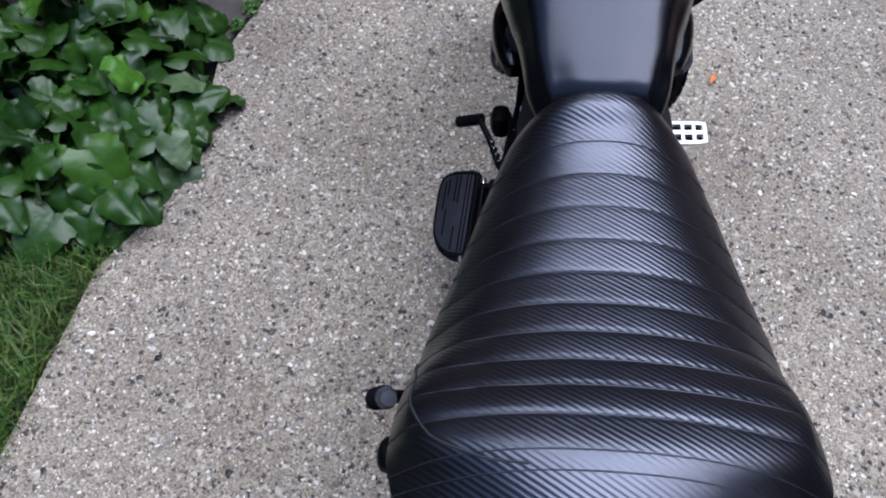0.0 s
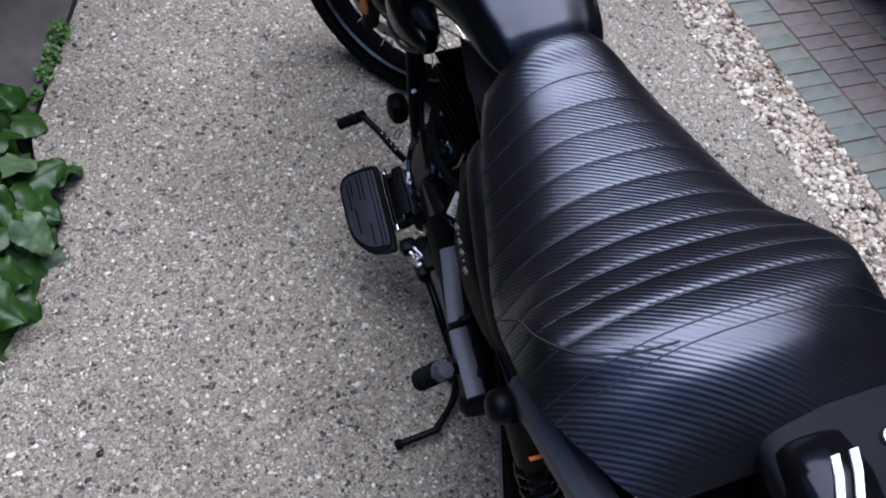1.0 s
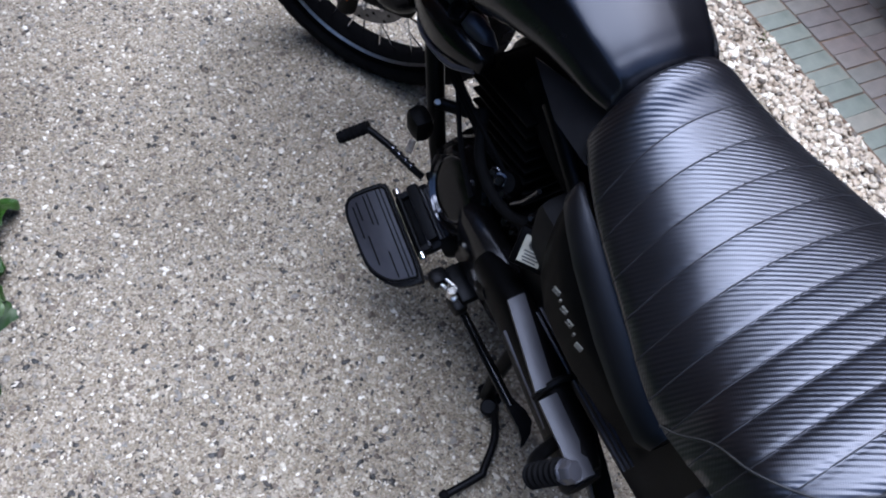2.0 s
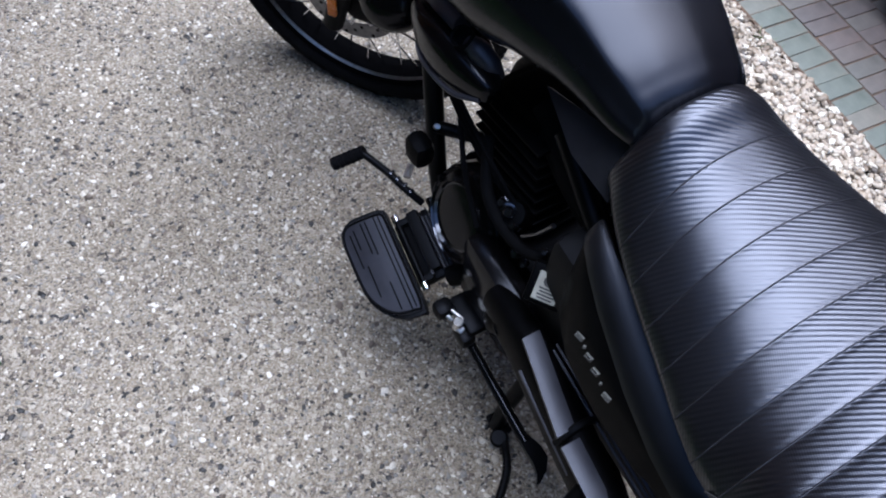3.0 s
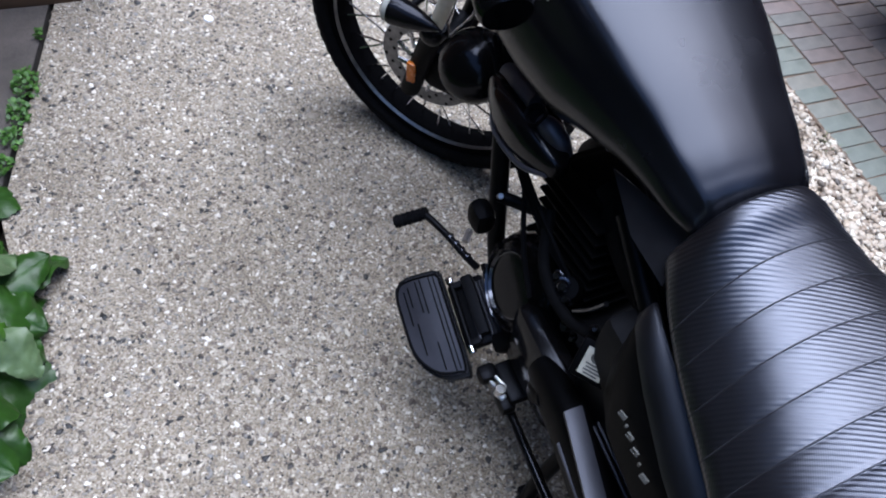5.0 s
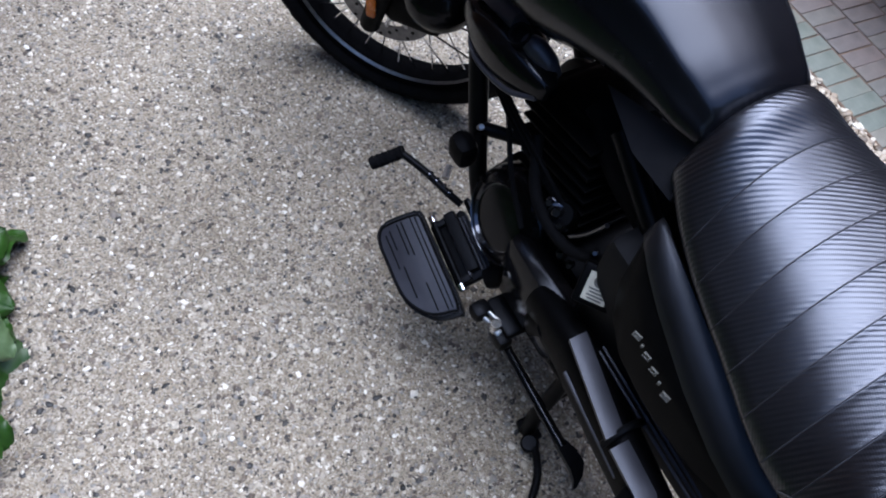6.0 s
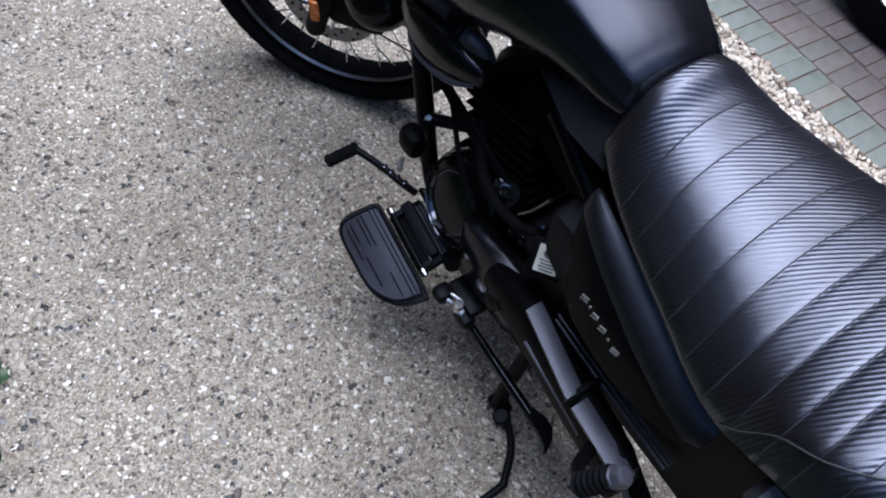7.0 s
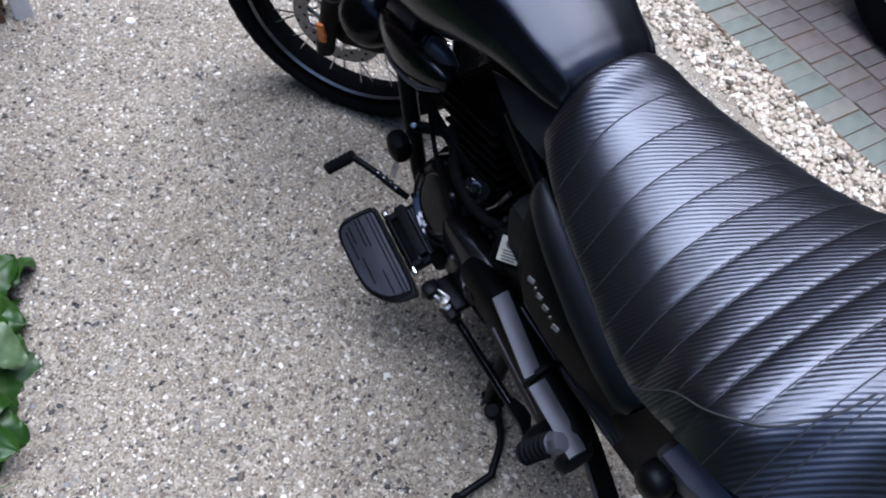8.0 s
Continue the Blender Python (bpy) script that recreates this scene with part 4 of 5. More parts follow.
# wheels
def wheel(name, centre, turn, label, disc):
    """A spoked wheel about the x axis, set at centre and steered by turn."""
    m = Matrix.Translation(centre) @ Euler((0, 0, radians(turn))).to_matrix().to_4x4()
    R, r = 0.302, 0.04
    prof = [(R - 0.027 + 0.027 * math.cos(a), 0.044 * math.sin(a)) for a in np.linspace(-2.3, 2.3, 21)]
    hub = part(name, moved(lathe([(0.02, -0.075), (0.035, -0.07), (0.035, -0.04), (0.028, -0.03), (0.028, 0.03), (0.035, 0.04), (0.035, 0.07), (0.02, 0.075)], (0, 0, 0), (1, 0, 0), 24), m), engine_black, bike, label)
    bm = lathe(prof, (0, 0, 0), (1, 0, 0), 72, ring=True)
    part("tyre", moved(bm, m), rubber, hub, "black treaded tyre", smooth=50)
    bm = bmesh.new()
    for k in range(56):
        a = 2 * math.pi * k / 56
        for x, da in ((-0.027, 0.0), (0.0, 0.5), (0.027, 0.0)):
            aa = a + da * 2 * math.pi / 56
            rr = R - 0.0015 - (0.006 if x else 0.0)
            t2 = Matrix.Rotation(aa, 4, "X") @ Matrix.Translation((x, rr, 0)) @ Euler((0, 0, (-1 if x > 0 else 1 if x < 0 else 0) * 0.7)).to_matrix().to_4x4()
            cube = bmesh.ops.create_cube(bm, size=1.0)["verts"]
            bmesh.ops.transform(bm, matrix=t2 @ Matrix.Diagonal((0.021, 0.008, 0.022, 1)), verts=cube)
    part("tread", moved(bm, m), rubber, hub, smooth=0)
    part("rim", moved(lathe([(0.242, -0.031), (0.254, -0.034), (0.258, -0.03), (0.248, -0.02), (0.24, 0), (0.248, 0.02), (0.258, 0.03), (0.254, 0.034), (0.242, 0.031), (0.234, 0)], (0, 0, 0), (1, 0, 0), 72, ring=True), m), rim_paint, hub, "black rim")
    part("rim_lip", moved(lathe([(0.238, -0.026), (0.242, -0.031), (0.245, -0.028), (0.241, -0.022)], (0, 0, 0), (1, 0, 0), 72, ring=True), m), disc_steel, hub, "thin dull steel rim lip")
    for k in range(36):
        a = 2 * math.pi * k / 36
        sd = 1 if k % 2 else -1
        da = (0.32 if (k // 2) % 2 else -0.32)
        p, q = (sd * 0.055, 0.034 * math.cos(a + da), 0.034 * math.sin(a + da)), (0, 0.238 * math.cos(a), 0.238 * math.sin(a))
        part("spoke", moved(tube([p, q], 0.0021, 6, smooth=False), m), chrome, hub)
    if disc:
        bm = lathe([(0.07, -0.002), (0.102, -0.002), (0.102, 0.002), (0.07, 0.002)], (-0.062, 0, 0), (1, 0, 0), 48, ring=True)
        part("brake_disc", moved(bm, m), disc_steel, hub, "drilled steel brake disc")
        for k in range(10):
            a = 2 * math.pi * k / 10
            part("disc_arm", moved(tube([(-0.062, 0.04 * math.cos(a), 0.04 * math.sin(a)), (-0.062, 0.072 * math.cos(a + 0.3), 0.072 * math.sin(a + 0.3))], 0.005, 6, smooth=False), m), alloy, hub)
        for k in range(30):
            a = 2 * math.pi * k / 30
            rr = 0.076 + 0.010 * (k % 3)
            part("disc_hole", moved(lathe([(0.0001, 0.0006), (0.0038, 0.0005), (0.0038, 0)], (-0.0642, rr * math.cos(a), rr * math.sin(a)), (-1, 0, 0), 8), m), engine_black, hub)
    return hub, m


FRONT = Vector((-0.006, 0.735, 0.302))
front_hub, fm = wheel("front_wheel", FRONT + 0.018 * Vector((math.cos(radians(38)), math.sin(radians(38)), 0)), 38.0, "spoked front wheel steered to one side", True)
rear_hub, rm = wheel("rear_wheel", (0, -0.66, 0.322), 0, "spoked rear wheel", False)

# fork, steered with the wheel
RAKE = Vector((0.04, -0.34, 0.94)).normalized()
across = fm.to_3x3() @ Vector((1, 0, 0))
ahead = fm.to_3x3() @ Vector((0, 1, 0))
for side in (-1, 1):
    foot = FRONT + (0.116 if side > 0 else -0.098) * across
    leg = part("fork_leg", tube([foot - RAKE * 0.03, foot + RAKE * 0.185], 0.0195, 18), engine_black, bike, "black lower fork leg")
    part("fork_tube", tube([foot + RAKE * 0.185, foot + RAKE * 0.72], 0.0128, 18), fork_beige, leg, "pale beige fork tube")
    part("dust_seal", lathe([(0.025, -0.01), (0.027, 0), (0.025, 0.012), (0.018, 0.018)], foot + RAKE * 0.185, RAKE, 20), gloss_black, leg)
    if side < 0:
        c = foot + RAKE * 0.06 + side * across * 0.024 + ahead * 0.004
        part("reflector", box(0, 0, 0, 0.009, 0.017, 0.045, 0.003, Matrix.Translation(c) @ across.to_track_quat("X", "Z").to_matrix().to_4x4()), amber, leg, "amber side reflector")
        cal = foot - ahead * 0.075 + Vector((0, 0, 0.045)) + across * 0.028
        part("brake_caliper", box(0, 0, 0, 0.06, 0.12, 0.10, 0.02, Matrix.Translation(cal) @ fm.to_3x3().to_4x4()), engine_black, leg, "black brake caliper")
        part("brake_hose", tube([cal + Vector((0, 0, 0.03)), foot + RAKE * 0.25 - ahead * 0.06, foot + RAKE * 0.45 - ahead * 0.05], 0.0045, 8), rubber, leg)
rings = []
for a in np.linspace(radians(35), radians(150), 24):
    cy, cz, r = math.cos(a), math.sin(a), 0.345
    rings.append([fm @ Vector((0.06 * dx, cy * (r + dr), cz * (r + dr))) for dx, dr in ((-1, -0.03), (-0.9, -0.004), (-0.5, 0.01), (0, 0.014), (0.5, 0.01), (0.9, -0.004), (1, -0.03), (0.85, -0.035), (0, 0.006), (-0.85, -0.035))])
part("front_mudguard", loft(rings), gloss_black, bike, "glossy black front mudguard", smooth=50)
crown = FRONT + RAKE * 0.46
part("lower_yoke", box(0, 0, 0, 0.25, 0.06, 0.04, 0.012, Matrix.Translation(crown - RAKE * 0.0) @ fm.to_3x3().to_4x4()), satin_black, bike)
part("upper_yoke", box(0, 0, 0, 0.25, 0.06, 0.03, 0.012, Matrix.Translation(FRONT + RAKE * 0.70) @ fm.to_3x3().to_4x4()), satin_black, bike)
part("head_stock", tube([FRONT + RAKE * 0.44 - ahead * 0.04, FRONT + RAKE * 0.70 - ahead * 0.04], 0.03, 16), satin_black, bike)
hl = FRONT + RAKE * 0.56 + ahead * 0.10
part("headlight", lathe([(0.0001, -0.09), (0.04, -0.085), (0.07, -0.05), (0.085, 0.0), (0.09, 0.03), (0.085, 0.04), (0.0001, 0.05)], hl, ahead, 28), gloss_black, bike, "round black headlight shell")
for side in (-1, 1):
    base = FRONT + RAKE * 0.378 + side * 0.115 * across
    tip = base + side * 0.122 * across + ahead * 0.015
    ind = part("front_indicator", tube([base, tip], 0.006, 10), frame_black, bike, "black bullet-shaped indicator")
    part("indicator_body", lathe([(0.0001, -0.064), (0.0096, -0.042), (0.0180, -0.014), (0.0216, 0.01), (0.0216, 0.016), (0.0001, 0.017)], tip, ahead, 20), gloss_black, ind)
    part("indicator_lens", lathe([(0.0208, 0.016), (0.02, 0.024), (0.0128, 0.03), (0.0001, 0.033)], tip, ahead, 20), clear_lens, ind, "clear indicator lens")
    bar0 = FRONT + RAKE * 0.74
    part("handlebar", tube([bar0, bar0 + side * across * 0.12 + Vector((0, 0, 0.05)), bar0 + side * across * 0.26 - ahead * 0.06 + Vector((0, 0, 0.07)), bar0 + side * across * 0.36 - ahead * 0.11 + Vector((0, 0, 0.06))], 0.011, 12), gloss_black, bike)
    g0, g1 = bar0 + side * across * 0.27 - ahead * 0.065 + Vector((0, 0, 0.07)), bar0 + side * across * 0.39 - ahead * 0.125 + Vector((0, 0, 0.06))
    part("grip", tube([g0, g1], 0.0165, 16), rubber, bike, "black rubber handlebar grip")

# switch pod and horn
pod = part("switch_pod", lathe([(0.0001, -0.04), (0.026, -0.04), (0.03, -0.034), (0.03, 0.02), (0.027, 0.03), (0.02, 0.034), (0.02, 0.08)], (-0.184, 0.222, 0.905), (0.12, 0.9, 0.25), 28), gloss_black, bike, "black handlebar switch pod")
part("pod_ring", lathe([(0.0302, -0.004), (0.0312, 0.0), (0.0312, 0.02), (0.0302, 0.024)], (-0.184, 0.222, 0.905), (0.12, 0.9, 0.25), 28), dark_plastic, pod)
for k in range(2):
    part("white_mark", box(-0.153 + 0.006 * k, 0.196 - 0.004 * k, 0.905, 0.003, 0.016, 0.008, 0.001), white_paint, pod)
part("horn", lathe([(0.0001, -0.03), (0.038, -0.026), (0.056, -0.006), (0.06, 0.014), (0.054, 0.036), (0.036, 0.052), (0.015, 0.06), (0.0001, 0.061)], (-0.058, 0.475, 0.515), (-0.5, -0.45, 0.74), 28), gloss_black, bike, "glossy black horn dome")
part("regulator", box(-0.138, 0.252, 0.445, 0.036, 0.045, 0.05, 0.015), engine_black, bike)
part("cross_strut", tube([(-0.10, 0.275, 0.45), (-0.05, 0.22, 0.455)], 0.010, 10), frame_black, bike)
part("strut_bolt", lathe([(0.0001, 0.008), (0.0042, 0.008), (0.005, 0.005), (0.005, -0.01)], (-0.102, 0.268, 0.458), (-0.2, -0.5, 0.8), 8), steel, bike, "bare steel bolt")

# ---- the ground ----
def flat(name, outline, z, mat, label, category="ground"):
    bm = bmesh.new()
    bm.faces.new([bm.verts.new((x, y, z)) for x, y in outline])
    ob = part(name, bm, mat, None, smooth=0)
    return tagged(ob, label, category, kind="structure")


rng = np.random.default_rng(7)
flat("ground", [(-300, -300), (300, -300), (300, 300), (-300, 300)], -0.06, soil, "dark bare soil around the drive", "ground")
LEFT = [(-1.02, -4.0), (-0.95, -0.30), (-0.915, 0.02), (-0.90, 0.14), (-0.80, 0.33), (-0.79, 0.60), (-0.80, 0.76), (-0.62, 1.40), (-0.30, 2.5), (0.2, 6.0)]
RIGHT_X = 0.965
drive = part("drive", slab(LEFT[::-1] + [(RIGHT_X, -4.0), (RIGHT_X, 6.0)], -0.10, 0.0), cement, None, smooth=0)
tagged(drive, "exposed-aggregate concrete drive set with small pebbles", "drive", kind="structure")
sl = part("slab", slab([(-0.813, 0.76), (-0.633, 1.40), (-0.313, 2.5), (-3.5, 2.5), (-3.5, 0.76)], -0.10, -0.002, 0.006), slab_concrete, None, smooth=0)
tagged(sl, "worn pinkish grey concrete paving slab", "slab", kind="structure")


def left_edge(y):
    return np.interp(y, [p[1] for p in LEFT], [p[0] for p in LEFT])


# set stones of the drive
n = 140000
xy = np.stack([rng.uniform(-1.0, 0.93, n), rng.uniform(-0.5, 1.6, n)], -1)
xy = xy[(xy[:, 0] > left_edge(xy[:, 1]) + 0.003) & (xy[:, 0] < RIGHT_X + 0.01)]
size = np.clip(rng.lognormal(math.log(0.0030), 0.44, len(xy)), 0.0018, 0.009)
heap("aggregate", stones(rng, xy, size, -size * rng.uniform(0.0, 0.35, len(xy)), (0.4, 0.7)), aggregate_stone, "small mixed pebbles set in the concrete drive", "pebbles", True)

# gravel strip
flat("gravel_bed", [(RIGHT_X, -4), (1.135, -4), (1.135, 6), (RIGHT_X, 6)], -0.03, soil, "soil under the gravel strip", "ground")
n = 15000
edge = RIGHT_X - 0.02 + 0.03 * rng.random(n)
xy = np.stack([edge + (1.127 - edge) * rng.random(n), rng.uniform(-0.9, 2.0, n)], -1)
size = np.clip(rng.lognormal(math.log(0.0076), 0.36, n), 0.003, 0.015)
heap("gravel", stones(rng, xy, size, -0.010 + 0.014 * rng.random(n), (0.5, 0.8), True), gravel_stone, "loose pale beige and white gravel strip", "gravel", True)

# dark edging strip between gravel and paving
edging = part("trim", box(1.126, 0.5, -0.02, 0.009, 6.0, 0.05, 0.002), dark_wood, None)
tagged(edging, "dark weathered edging strip along the gravel", "edging", kind="structure")

# brick paving beyond the gravel
base = flat("paving_bed", [(1.128, -4), (6, -4), (6, 6), (1.128, 6)], -0.008, joint_sand, "sandy bed of the brick paving", "ground")

# ---- plants ----
def leaf_mesh(rng, length, width, cup, bend, ruffle, seed):
    """A broad heart-shaped leaf: folded at the midrib, side veins pressed in, the rim wavy and toothed."""
    nu, nv = 18, 15
    verts, faces = [], []
    ph = rng.uniform(0, 6.28, 4)
    fold, twist = rng.uniform(0.05, 0.3), rng.uniform(-0.35, 0.35)
    for i in range(nu):
        u = i / (nu - 1)
        w = width * (1 - u ** 1.6) ** 0.6 * (0.35 + 0.65 * min(1.0, u / 0.2) ** 0.6)
        for j in range(nv):
            s = 2 * j / (nv - 1) - 1
            a = abs(s)
            edge = 1 + 0.05 * a * a * math.sin(u * 44 + ph[0] + s)
            x = s * w * edge
            y = u * length - 0.16 * length * a * a * max(0.0, 1 - u / 0.35)
            vein = abs(((u * 5.0 + a * 1.1) % 1.0) - 0.5)
            z = fold * a * w - cup * a * a * w - bend * u * u * length + twist * x * u
            z += ruffle * a * a * (math.sin(u * 9 + ph[1] + 1.5 * s) + 0.5 * math.sin(u * 17 + ph[2] - 2 * s))
            z += 0.06 * width * (vein - 0.25) * min(1.0, 3 * a) * (1 - 0.5 * a) - 0.03 * width * math.exp(-(s * 8) ** 2)
            verts.append((x, y, z))
    for i in range(nu - 1):
        for j in range(nv - 1):
            a = i * nv + j
            faces.append((a, a + 1, a + nv + 1, a + nv))
    return verts, faces


def plant(name, spots, mat, label, seed):
    """One clump: a stalk and a leaf at each spot (x, y, z, heading, tilt, length)."""
    rng = np.random.default_rng(seed)
    root = empty(name, label, "plant", pose(spots[0][0], spots[0][1], 0))
    inv = Matrix.Translation((-spots[0][0], -spots[0][1], 0))
    for k, (x, y, z, head, tilt, length, kind) in enumerate(spots):
        v, f = leaf_mesh(rng, length, length * rng.uniform(0.46, 0.60), rng.uniform(0.1, 0.5), rng.uniform(0.1, 0.55), rng.uniform(0.005, 0.013), k)
        m = inv @ Matrix.Translation((x, y, z)) @ Euler((radians(tilt), radians(rng.uniform(-22, 22)), radians(head)), "XYZ").to_matrix().to_4x4()
        bm = bmesh.new()
        vs = [bm.verts.new(m @ Vector(p)) for p in v]
        for q in f:
            bm.faces.new([vs[i] for i in q])
        lf = part("leaf", bm, {0: broad_leaf, 1: pale_leaf, 2: bright_leaf}[kind], root, {1: "pale underside of a leaf", 2: "bright young leaf"}.get(kind, ""), smooth=60)
        foot = Vector((x * 0.7 + spots[0][0] * 0.3, y * 0.7 + spots[0][1] * 0.3, 0))
        part("stalk", tube([inv @ foot, inv @ Vector((x, y, z * 0.6)), inv @ Vector((x, y, z))], 0.0026, 5, 3), broad_leaf, lf)
    return root


rng = np.random.default_rng(21)
# clumps of broad leaves fill the bed by the drive, lower towards its edge
for c, (cx, cy, r, count) in enumerate([(-0.86, 0.52, 0.13, 15), (-0.97, 0.34, 0.14, 15), (-0.98, 0.62, 0.16, 16), (-1.12, 0.48, 0.16, 15), (-1.10, 0.76, 0.16, 14), (-1.20, 0.28, 0.15, 13), (-1.28, 0.62, 0.18, 13), (-0.93, 0.80, 0.10, 9), (-1.38, 0.40, 0.16, 10), (-1.30, 0.88, 0.18, 10)]):
    spots = []
    count = int(count * 2.2)
    for k in range(count):
        a = 2.4 * k + c
        d = r * math.sqrt((k + 0.4) / count)
        x, y = cx + d * math.cos(a), cy + d * math.sin(a)
        x = min(x, left_edge(y) - 0.02)
        z = 0.03 + 0.17 * (1 - (d / r) ** 2) * rng.uniform(0.7, 1.1) + 0.02 * rng.random()
        z *= min(1.0, 0.45 + (left_edge(y) - x) * 3.0)
        head = math.degrees(a) - 90 + rng.uniform(-35, 35)
        spots.append((x, y, z, head, rng.uniform(-58, 6), rng.uniform(0.065, 0.125), 1 if rng.random() < 0.015 else 0))
    if c == 0:
        spots.append((-0.93, 0.50, 0.20, -60, -25, 0.085, 2))
        spots.append((-0.80, 0.42, 0.11, -140, -35, 0.085, 1))
    plant("broadleaf_plant", spots, broad_leaf, "clump of broad dark green crinkled leaves beside the drive", 40 + c)


def blades(name, xy, rng, height, label, mat, lean=0.6):
    """Grass: a narrow bent blade at each place, in one mesh."""
    verts, faces = [], []
    for x, y in xy:
        h, a, w = height * rng.uniform(0.5, 1.3), rng.uniform(0, 6.28), rng.uniform(0.0012, 0.0026)
        b = lean * rng.uniform(0.3, 1.4) * h
        dx, dy = math.cos(a), math.sin(a)
        n0 = len(verts)
        for u in (0.0, 0.5, 1.0):
            px, py, pz = x + dx * b * u * u, y + dy * b * u * u, h * (u - 0.25 * u * u) - 0.03
            ww = w * (1 - 0.9 * u)
            verts += [(px - dy * ww, py + dx * ww, pz), (px + dy * ww, py - dx * ww, pz)]
        faces += [(n0, n0 + 1, n0 + 3, n0 + 2), (n0 + 2, n0 + 3, n0 + 5, n0 + 4)]
    ob = joined(name, verts, faces, mat)
    return tagged(ob, label, "grass", kind="stuff")


n = 26000
xy = np.stack([rng.uniform(-1.75, -0.88, n), rng.uniform(-0.75, 0.36, n)], -1)
edge = left_edge(xy[:, 1])
xy = xy[xy[:, 0] < edge + 0.012 * rng.standard_normal(len(xy)) - 0.004]
blades("grass", xy, rng, 0.075, "unmown green grass along the drive", grass_blade)

# weeds in the joint between slab and drive
for k, (y, s, count) in enumerate([(1.10, 0.05, 26), (1.02, 0.04, 18), (0.95, 0.035, 14), (0.88, 0.028, 10), (1.25, 0.02, 5)]):
    x0 = left_edge(y) - 0.014
    root = empty("weed", "small bright green weed growing in the paving joint", "weed", pose(x0, y, 0), "joint weeds")
    verts, faces = [], []
    bm = bmesh.new()
    for j in range(count * 6):
        a, d = rng.uniform(0, 6.28), 0.75 * s * math.sqrt(rng.random())
        px, py, pz, L = d * math.cos(a) * 0.75, d * math.sin(a) * 1.2, 0.004 + 0.03 * rng.random() * (1 - d / s), rng.uniform(0.005, 0.011)
        h, up = rng.uniform(0, 6.28), rng.uniform(-0.3, 0.8)
        u, w = Vector((math.cos(h), math.sin(h), up)) * L, Vector((-math.sin(h), math.cos(h), rng.uniform(-0.3, 0.3))) * L * 0.45
        c = Vector((px, py, pz))
        ring = [bm.verts.new(q) for q in (c, c + 0.35 * u + w, c + 0.75 * u + 0.8 * w, c + u, c + 0.75 * u - 0.8 * w, c + 0.35 * u - w)]
        bm.faces.new(ring)
    part("leaves", bm, weed_leaf, root, smooth=0)

# fallen leaf and a pale chip on the drive, grass tuft in the gravel
dead = part("fallen_leaf", loft([[(0.428 + 0.014 * u + s * 0.009 * math.sin(math.pi * (0.08 + 0.86 * u)), 0.818 + 0.034 * u, 0.005 + 0.005 * s * s + 0.006 * math.sin(3 * u)) for s in (-1, -0.5, 0, 0.5, 1)] for u in np.linspace(0, 1, 8)], closed=False), dry_leaf, None, smooth=50)
tagged(dead, "curled dry orange-brown leaf lying on the drive", "leaf")
chip = part("stone_chip", lathe([(0.0001, 0.006), (0.006, 0.0055), (0.011, 0.003), (0.012, -0.002)], (-0.301, 1.248, 0.002), (0.1, 0, 1), 7), white_paint, None, smooth=20)
tagged(chip, "flat white stone chip lying on the drive", "stone")
tuft = np.random.default_rng(3)
blades("grass_tuft", [(1.10 + tuft.normal(0, 0.012), 0.52 + tuft.normal(0, 0.015)) for _ in range(40)], tuft, 0.05, "small grass tuft growing in the gravel", grass_blade)

# ---- round the drive ----
# house corner: brick wall with a pale plinth, a timber door and a white door post
# only the foot shows; the height above is added to darken tank reflections
wall = part("wall_north", box(-2.1, 1.60, 3.0, 2.4, 0.30, 6.12, 0.0), house_brick, None, smooth=0)
tagged(wall, "brown brick house wall at the end of the slab", "wall", kind="structure")
plinth = part("trim", box(-2.1, 1.435, 0.03, 2.4, 0.03, 0.1, 0.004), render_wall, None, smooth=0)
tagged(plinth, "pale cement plinth at the foot of the wall", "plinth", kind="structure")
post = part("door_frame", box(-0.526, 1.40, 1.03, 0.045, 0.08, 2.1, 0.004), white_paint, None)
tagged(post, "white painted door post beside the drive", "door frame", kind="structure")
door = part("door_1", box(-0.73, 1.42, 1.02, 0.34, 0.045, 2.0, 0.004), door_wood, None)
tagged(door, "closed orange-brown timber door", "door", kind="structure")
sill = part("threshold", box(-0.735, 1.39, 0.022, 0.33, 0.06, 0.05, 0.004), dark_wood, None)
tagged(sill, "dark worn timber threshold under the door", "threshold", kind="structure")

pots = empty("plant_pot", "terracotta flower pot standing on the brick paving", "flower pot", pose(1.30, 1.32, -0.004), "terracotta pots")
part("pot_body", lathe([(0.075, 0.0), (0.08, 0.004), (0.10, 0.13), (0.112, 0.135), (0.114, 0.17), (0.104, 0.172), (0.10, 0.15)], (0, 0, 0), (0, 0, 1), 32), terracotta, pots)
part("saucer", lathe([(0.09, 0.0), (0.108, 0.003), (0.114, 0.022), (0.108, 0.022), (0.10, 0.008)], (0, 0, 0), (0, 0, 1), 32), terracotta, pots)
part("potting_soil", lathe([(0.0001, 0.148), (0.09, 0.147), (0.10, 0.145)], (0, 0, 0), (0, 0, 1), 24), soil, pots)
copy_thing(pots, pose(1.53, 1.24, -0.004, 0, 0, 40))

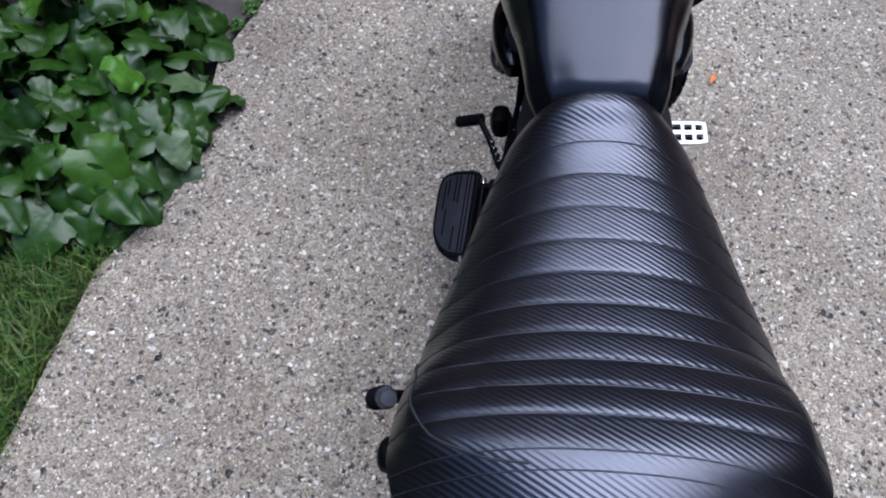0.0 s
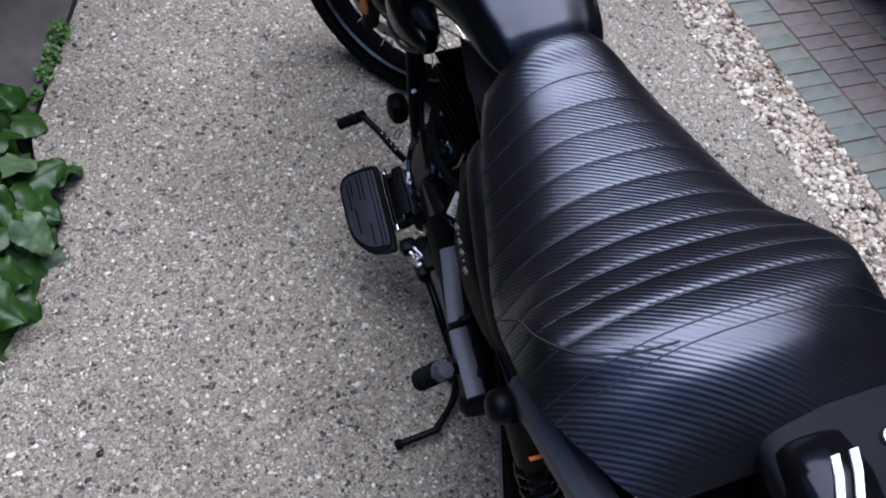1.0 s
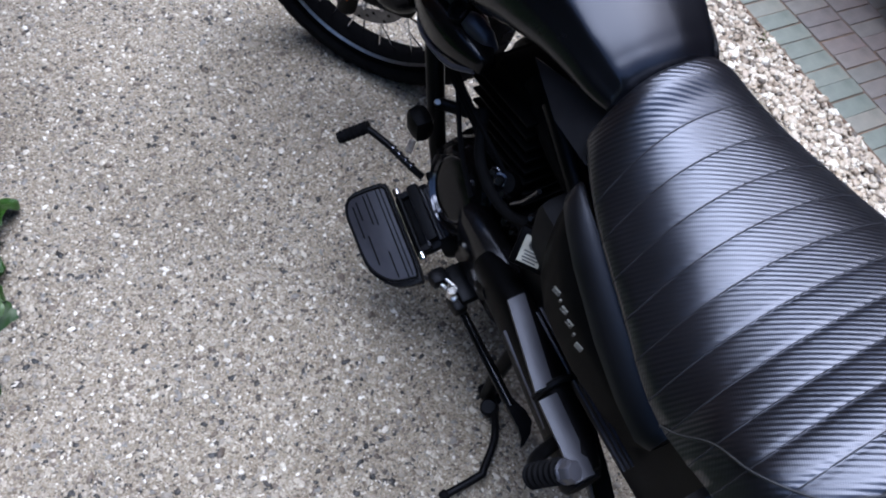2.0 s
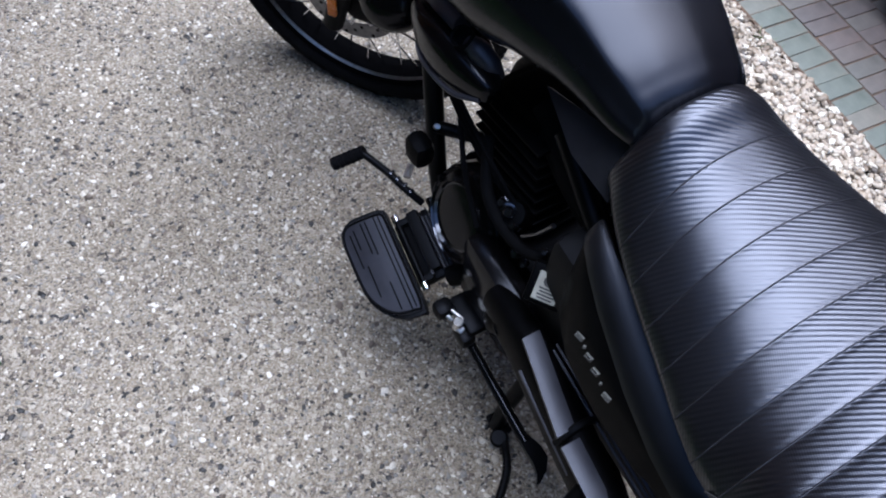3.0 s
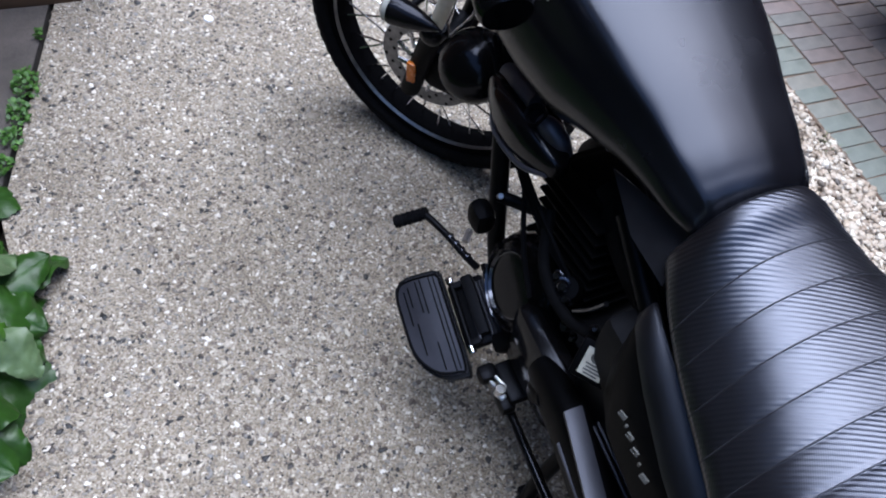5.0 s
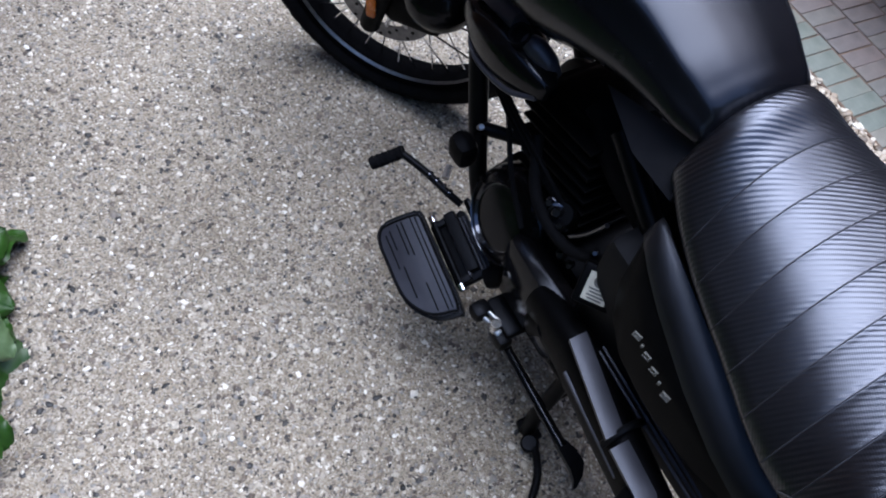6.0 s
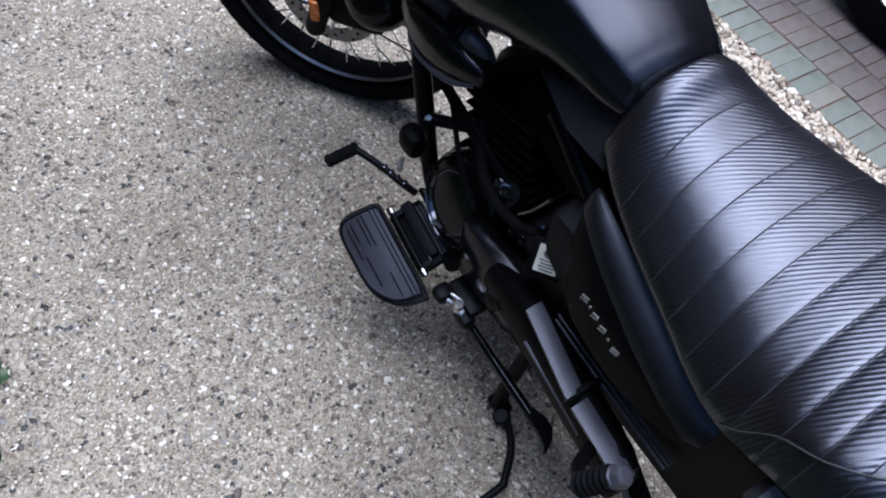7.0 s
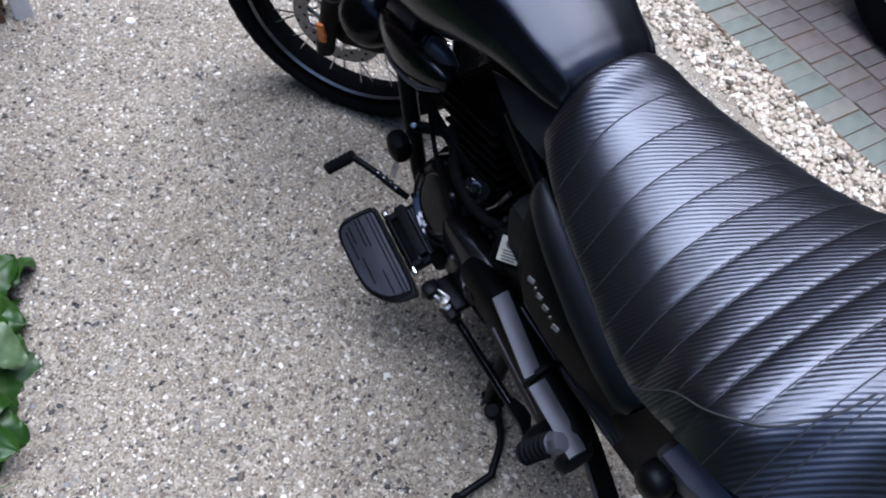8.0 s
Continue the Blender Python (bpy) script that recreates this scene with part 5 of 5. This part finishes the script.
# a parked car's wheel and sill at the edge of the brick paving
car = empty("car", "dark parked car standing on the brick paving", "car", pose(1.56, 0.17, 0))
part("tyre", lathe([(0.20, -0.09), (0.27, -0.10), (0.305, -0.085), (0.315, -0.05), (0.315, 0.05), (0.305, 0.085), (0.27, 0.10), (0.20, 0.09)], (0.02, 0.12, 0.315), (-1, 0, 0), 64, ring=True), rubber, car, "black car tyre")
rim = part("wheel_rim", lathe([(0.03, 0.075), (0.04, 0.085), (0.06, 0.07), (0.15, 0.06), (0.19, 0.075), (0.205, 0.098), (0.212, 0.095), (0.20, 0.06), (0.19, 0.0)], (0.02, 0.12, 0.315), (-1, 0, 0), 64), alloy, car, "bright alloy wheel rim")
for k in range(10):
    a = 2 * math.pi * k / 10
    part("rim_spoke", tube([(-0.058, 0.12 + 0.05 * math.cos(a), 0.315 + 0.05 * math.sin(a)), (-0.068, 0.12 + 0.195 * math.cos(a), 0.315 + 0.195 * math.sin(a))], [0.016, 0.012], 8, smooth=False), alloy, rim)
rings = []
for y, z0, top in [(-1.6, 0.3, 0.9), (-1.3, 0.28, 1.0), (-0.35, 0.26, 1.05), (-0.27, 0.5, 1.05), (-0.1, 0.66, 1.05), (0.12, 0.71, 1.05), (0.34, 0.66, 1.04), (0.5, 0.5, 1.02), (0.58, 0.26, 1.0), (0.9, 0.3, 0.85)]:
    rings.append([(x, y, z) for x, z in ((0.0, z0), (-0.08, z0 + 0.03), (-0.12, (z0 + top) / 2), (-0.06, top - 0.1), (0.1, top), (1.5, top), (1.5, z0))])
part("car_body", loft(rings), gloss_black, car, "dark glossy body side with a wheel arch", smooth=40)
part("cabin", loft([[(x, y, z) for x, z in ((0.12 + i, 1.03), (0.16 + i, 1.05), (0.27 + i, t - 0.03), (0.34 + i, t), (1.2 - i, t), (1.27 - i, t - 0.03), (1.40 - i, 1.03))] for y, t, i in ((-1.35, 1.08, 0.06), (-1.0, 1.40, 0.02), (-0.5, 1.46, 0.0), (0.0, 1.43, 0.0), (0.45, 1.08, 0.05))]), gloss_black, car, "dark car cabin", smooth=35)
for y0, y1 in ((-0.98, -0.52), (-0.46, 0.02)):
    part("side_window", loft([[(0.165 + d, y, 1.09), (0.265 + d, y, 1.37), (0.26 + d, y, 1.37), (0.16 + d, y, 1.09)] for y, d in ((y0, -0.012), (y1, -0.012))]), cover_gloss, car, "dark tinted side window")
part("tyre", lathe([(0.20, -0.09), (0.27, -0.10), (0.305, -0.085), (0.315, -0.05), (0.315, 0.05), (0.305, 0.085), (0.27, 0.10), (0.20, 0.09)], (1.40, 0.12, 0.315), (-1, 0, 0), 48, ring=True), rubber, car, "black car tyre")

# unseen hedges and house walls, added to block low sky from the bike's reflections
def hedge(name, x0, y0, x1, y1, height, seed):
    """An added clipped hedge, out of view: many leaves on an uneven bank."""
    hr = np.random.default_rng(seed)
    root = empty(name, "unseen dark green hedge, added to darken reflections in the bike", "hedge", pose((x0 + x1) / 2, (y0 + y1) / 2, -0.06))
    sx, sy = abs(x1 - x0), abs(y1 - y0)
    part("bank", box(0, 0, height / 2, sx * 0.8, sy, height, 0.1), hedge_leaf, root)
    n = 6000
    face = hr.random(n) < 0.8
    px = np.where(face, np.where(hr.random(n) < 0.5, -0.5, 0.5) * sx * 0.84, hr.uniform(-0.5, 0.5, n) * sx)
    py, pz = hr.uniform(-0.5, 0.5, n) * sy, np.where(face, hr.uniform(0, 1, n) * height, height)
    verts, faces = [], []
    for k in range(n):
        c = Vector((px[k] + hr.normal(0, 0.04), py[k], pz[k] + hr.normal(0, 0.03)))
        u, w = Vector(hr.normal(0, 1, 3)).normalized() * 0.06, Vector(hr.normal(0, 1, 3)).normalized() * 0.035
        verts += [c - u, c + w, c + u, c - w]
        faces.append((4 * k, 4 * k + 1, 4 * k + 2, 4 * k + 3))
    ob = joined("added_hedge_leaves", verts, faces, broad_leaf)
    ob.parent = root
    return root


hedge("hedge", -3.0, -5.0, -2.3, 1.45, 2.9, 5)
hedge("hedge", -2.3, -5.2, 3.5, -4.5, 4.4, 6)
# invented wall out of view, tall enough to darken the rear seat's reflection
house = part("wall_east_added", box(5.5, 0.0, 4.2, 0.3, 14.0, 8.6, 0.0), house_brick, None, smooth=0)
tagged(house, "unseen brick wall, added beyond the paving to darken reflections", "wall", kind="structure")

# wall made up far ahead: it hides forward sky from the seat
far_wall = part("wall_end_added", box(1.5, 7.2, 4.2, 15.0, 0.3, 8.6, 0.0), house_brick, None, smooth=0)
tagged(far_wall, "unseen brown brick wall, added ahead to darken seat reflections", "wall", kind="structure")

# paving bricks, laid in rows across the strip, the row by the edging grey-green
ROW = 0.053
brick_meshes = []
for mat in (paver_green, paver):
    brick_meshes.append(part("brick", box(0, 0, 0, 0.128, ROW - 0.003, 0.05, 0.0025), mat, base))
    brick_meshes[-1].matrix_basis = pose(1.199 + 0.134 * (len(brick_meshes) - 1), -0.9, -0.029)
for row in range(58):
    for col in range(5):
        x, y = 1.199 + 0.134 * col, -0.9 + ROW * row + (ROW / 2 if col % 2 else 0.0)
        if row == 0 and col < 2:
            continue
        b = new("brick", brick_meshes[0 if col == 0 else 1].data)
        b.parent = base
        b.matrix_basis = pose(x + rng.normal(0, 0.001), y + rng.normal(0, 0.001), -0.029 + rng.normal(0, 0.001), rng.normal(0, 0.5), rng.normal(0, 0.5), rng.normal(0, 0.5))

# the rest of the paving, past the bricks above
shape = [(-0.064, -0.025), (0.064, -0.025), (0.064, 0.025), (-0.064, 0.025)]
verts, faces = [], []
for col in range(36):
    for row in range(120):
        x, y = 1.199 + 0.134 * col, -0.9 + ROW * (row - 57) + (ROW / 2 if col % 2 else 0.0)
        if x > 5.2 or (col < 5 and -0.91 < y < -0.9 + ROW * 57.8):
            continue
        n0, dz = len(verts), rng.normal(0, 0.0012)
        verts += [(x + px, y + py, -0.03) for px, py in shape] + [(x + px * 0.97, y + py * 0.95, -0.004 + dz) for px, py in shape]
        faces += [(n0 + 4, n0 + 5, n0 + 6, n0 + 7)] + [(n0 + k, n0 + (k + 1) % 4, n0 + 4 + (k + 1) % 4, n0 + 4 + k) for k in range(4)]
pavers = joined("paving", verts, faces, paver)
tagged(pavers, "grey-green and red brick paving under the parked car", "paving", kind="stuff")
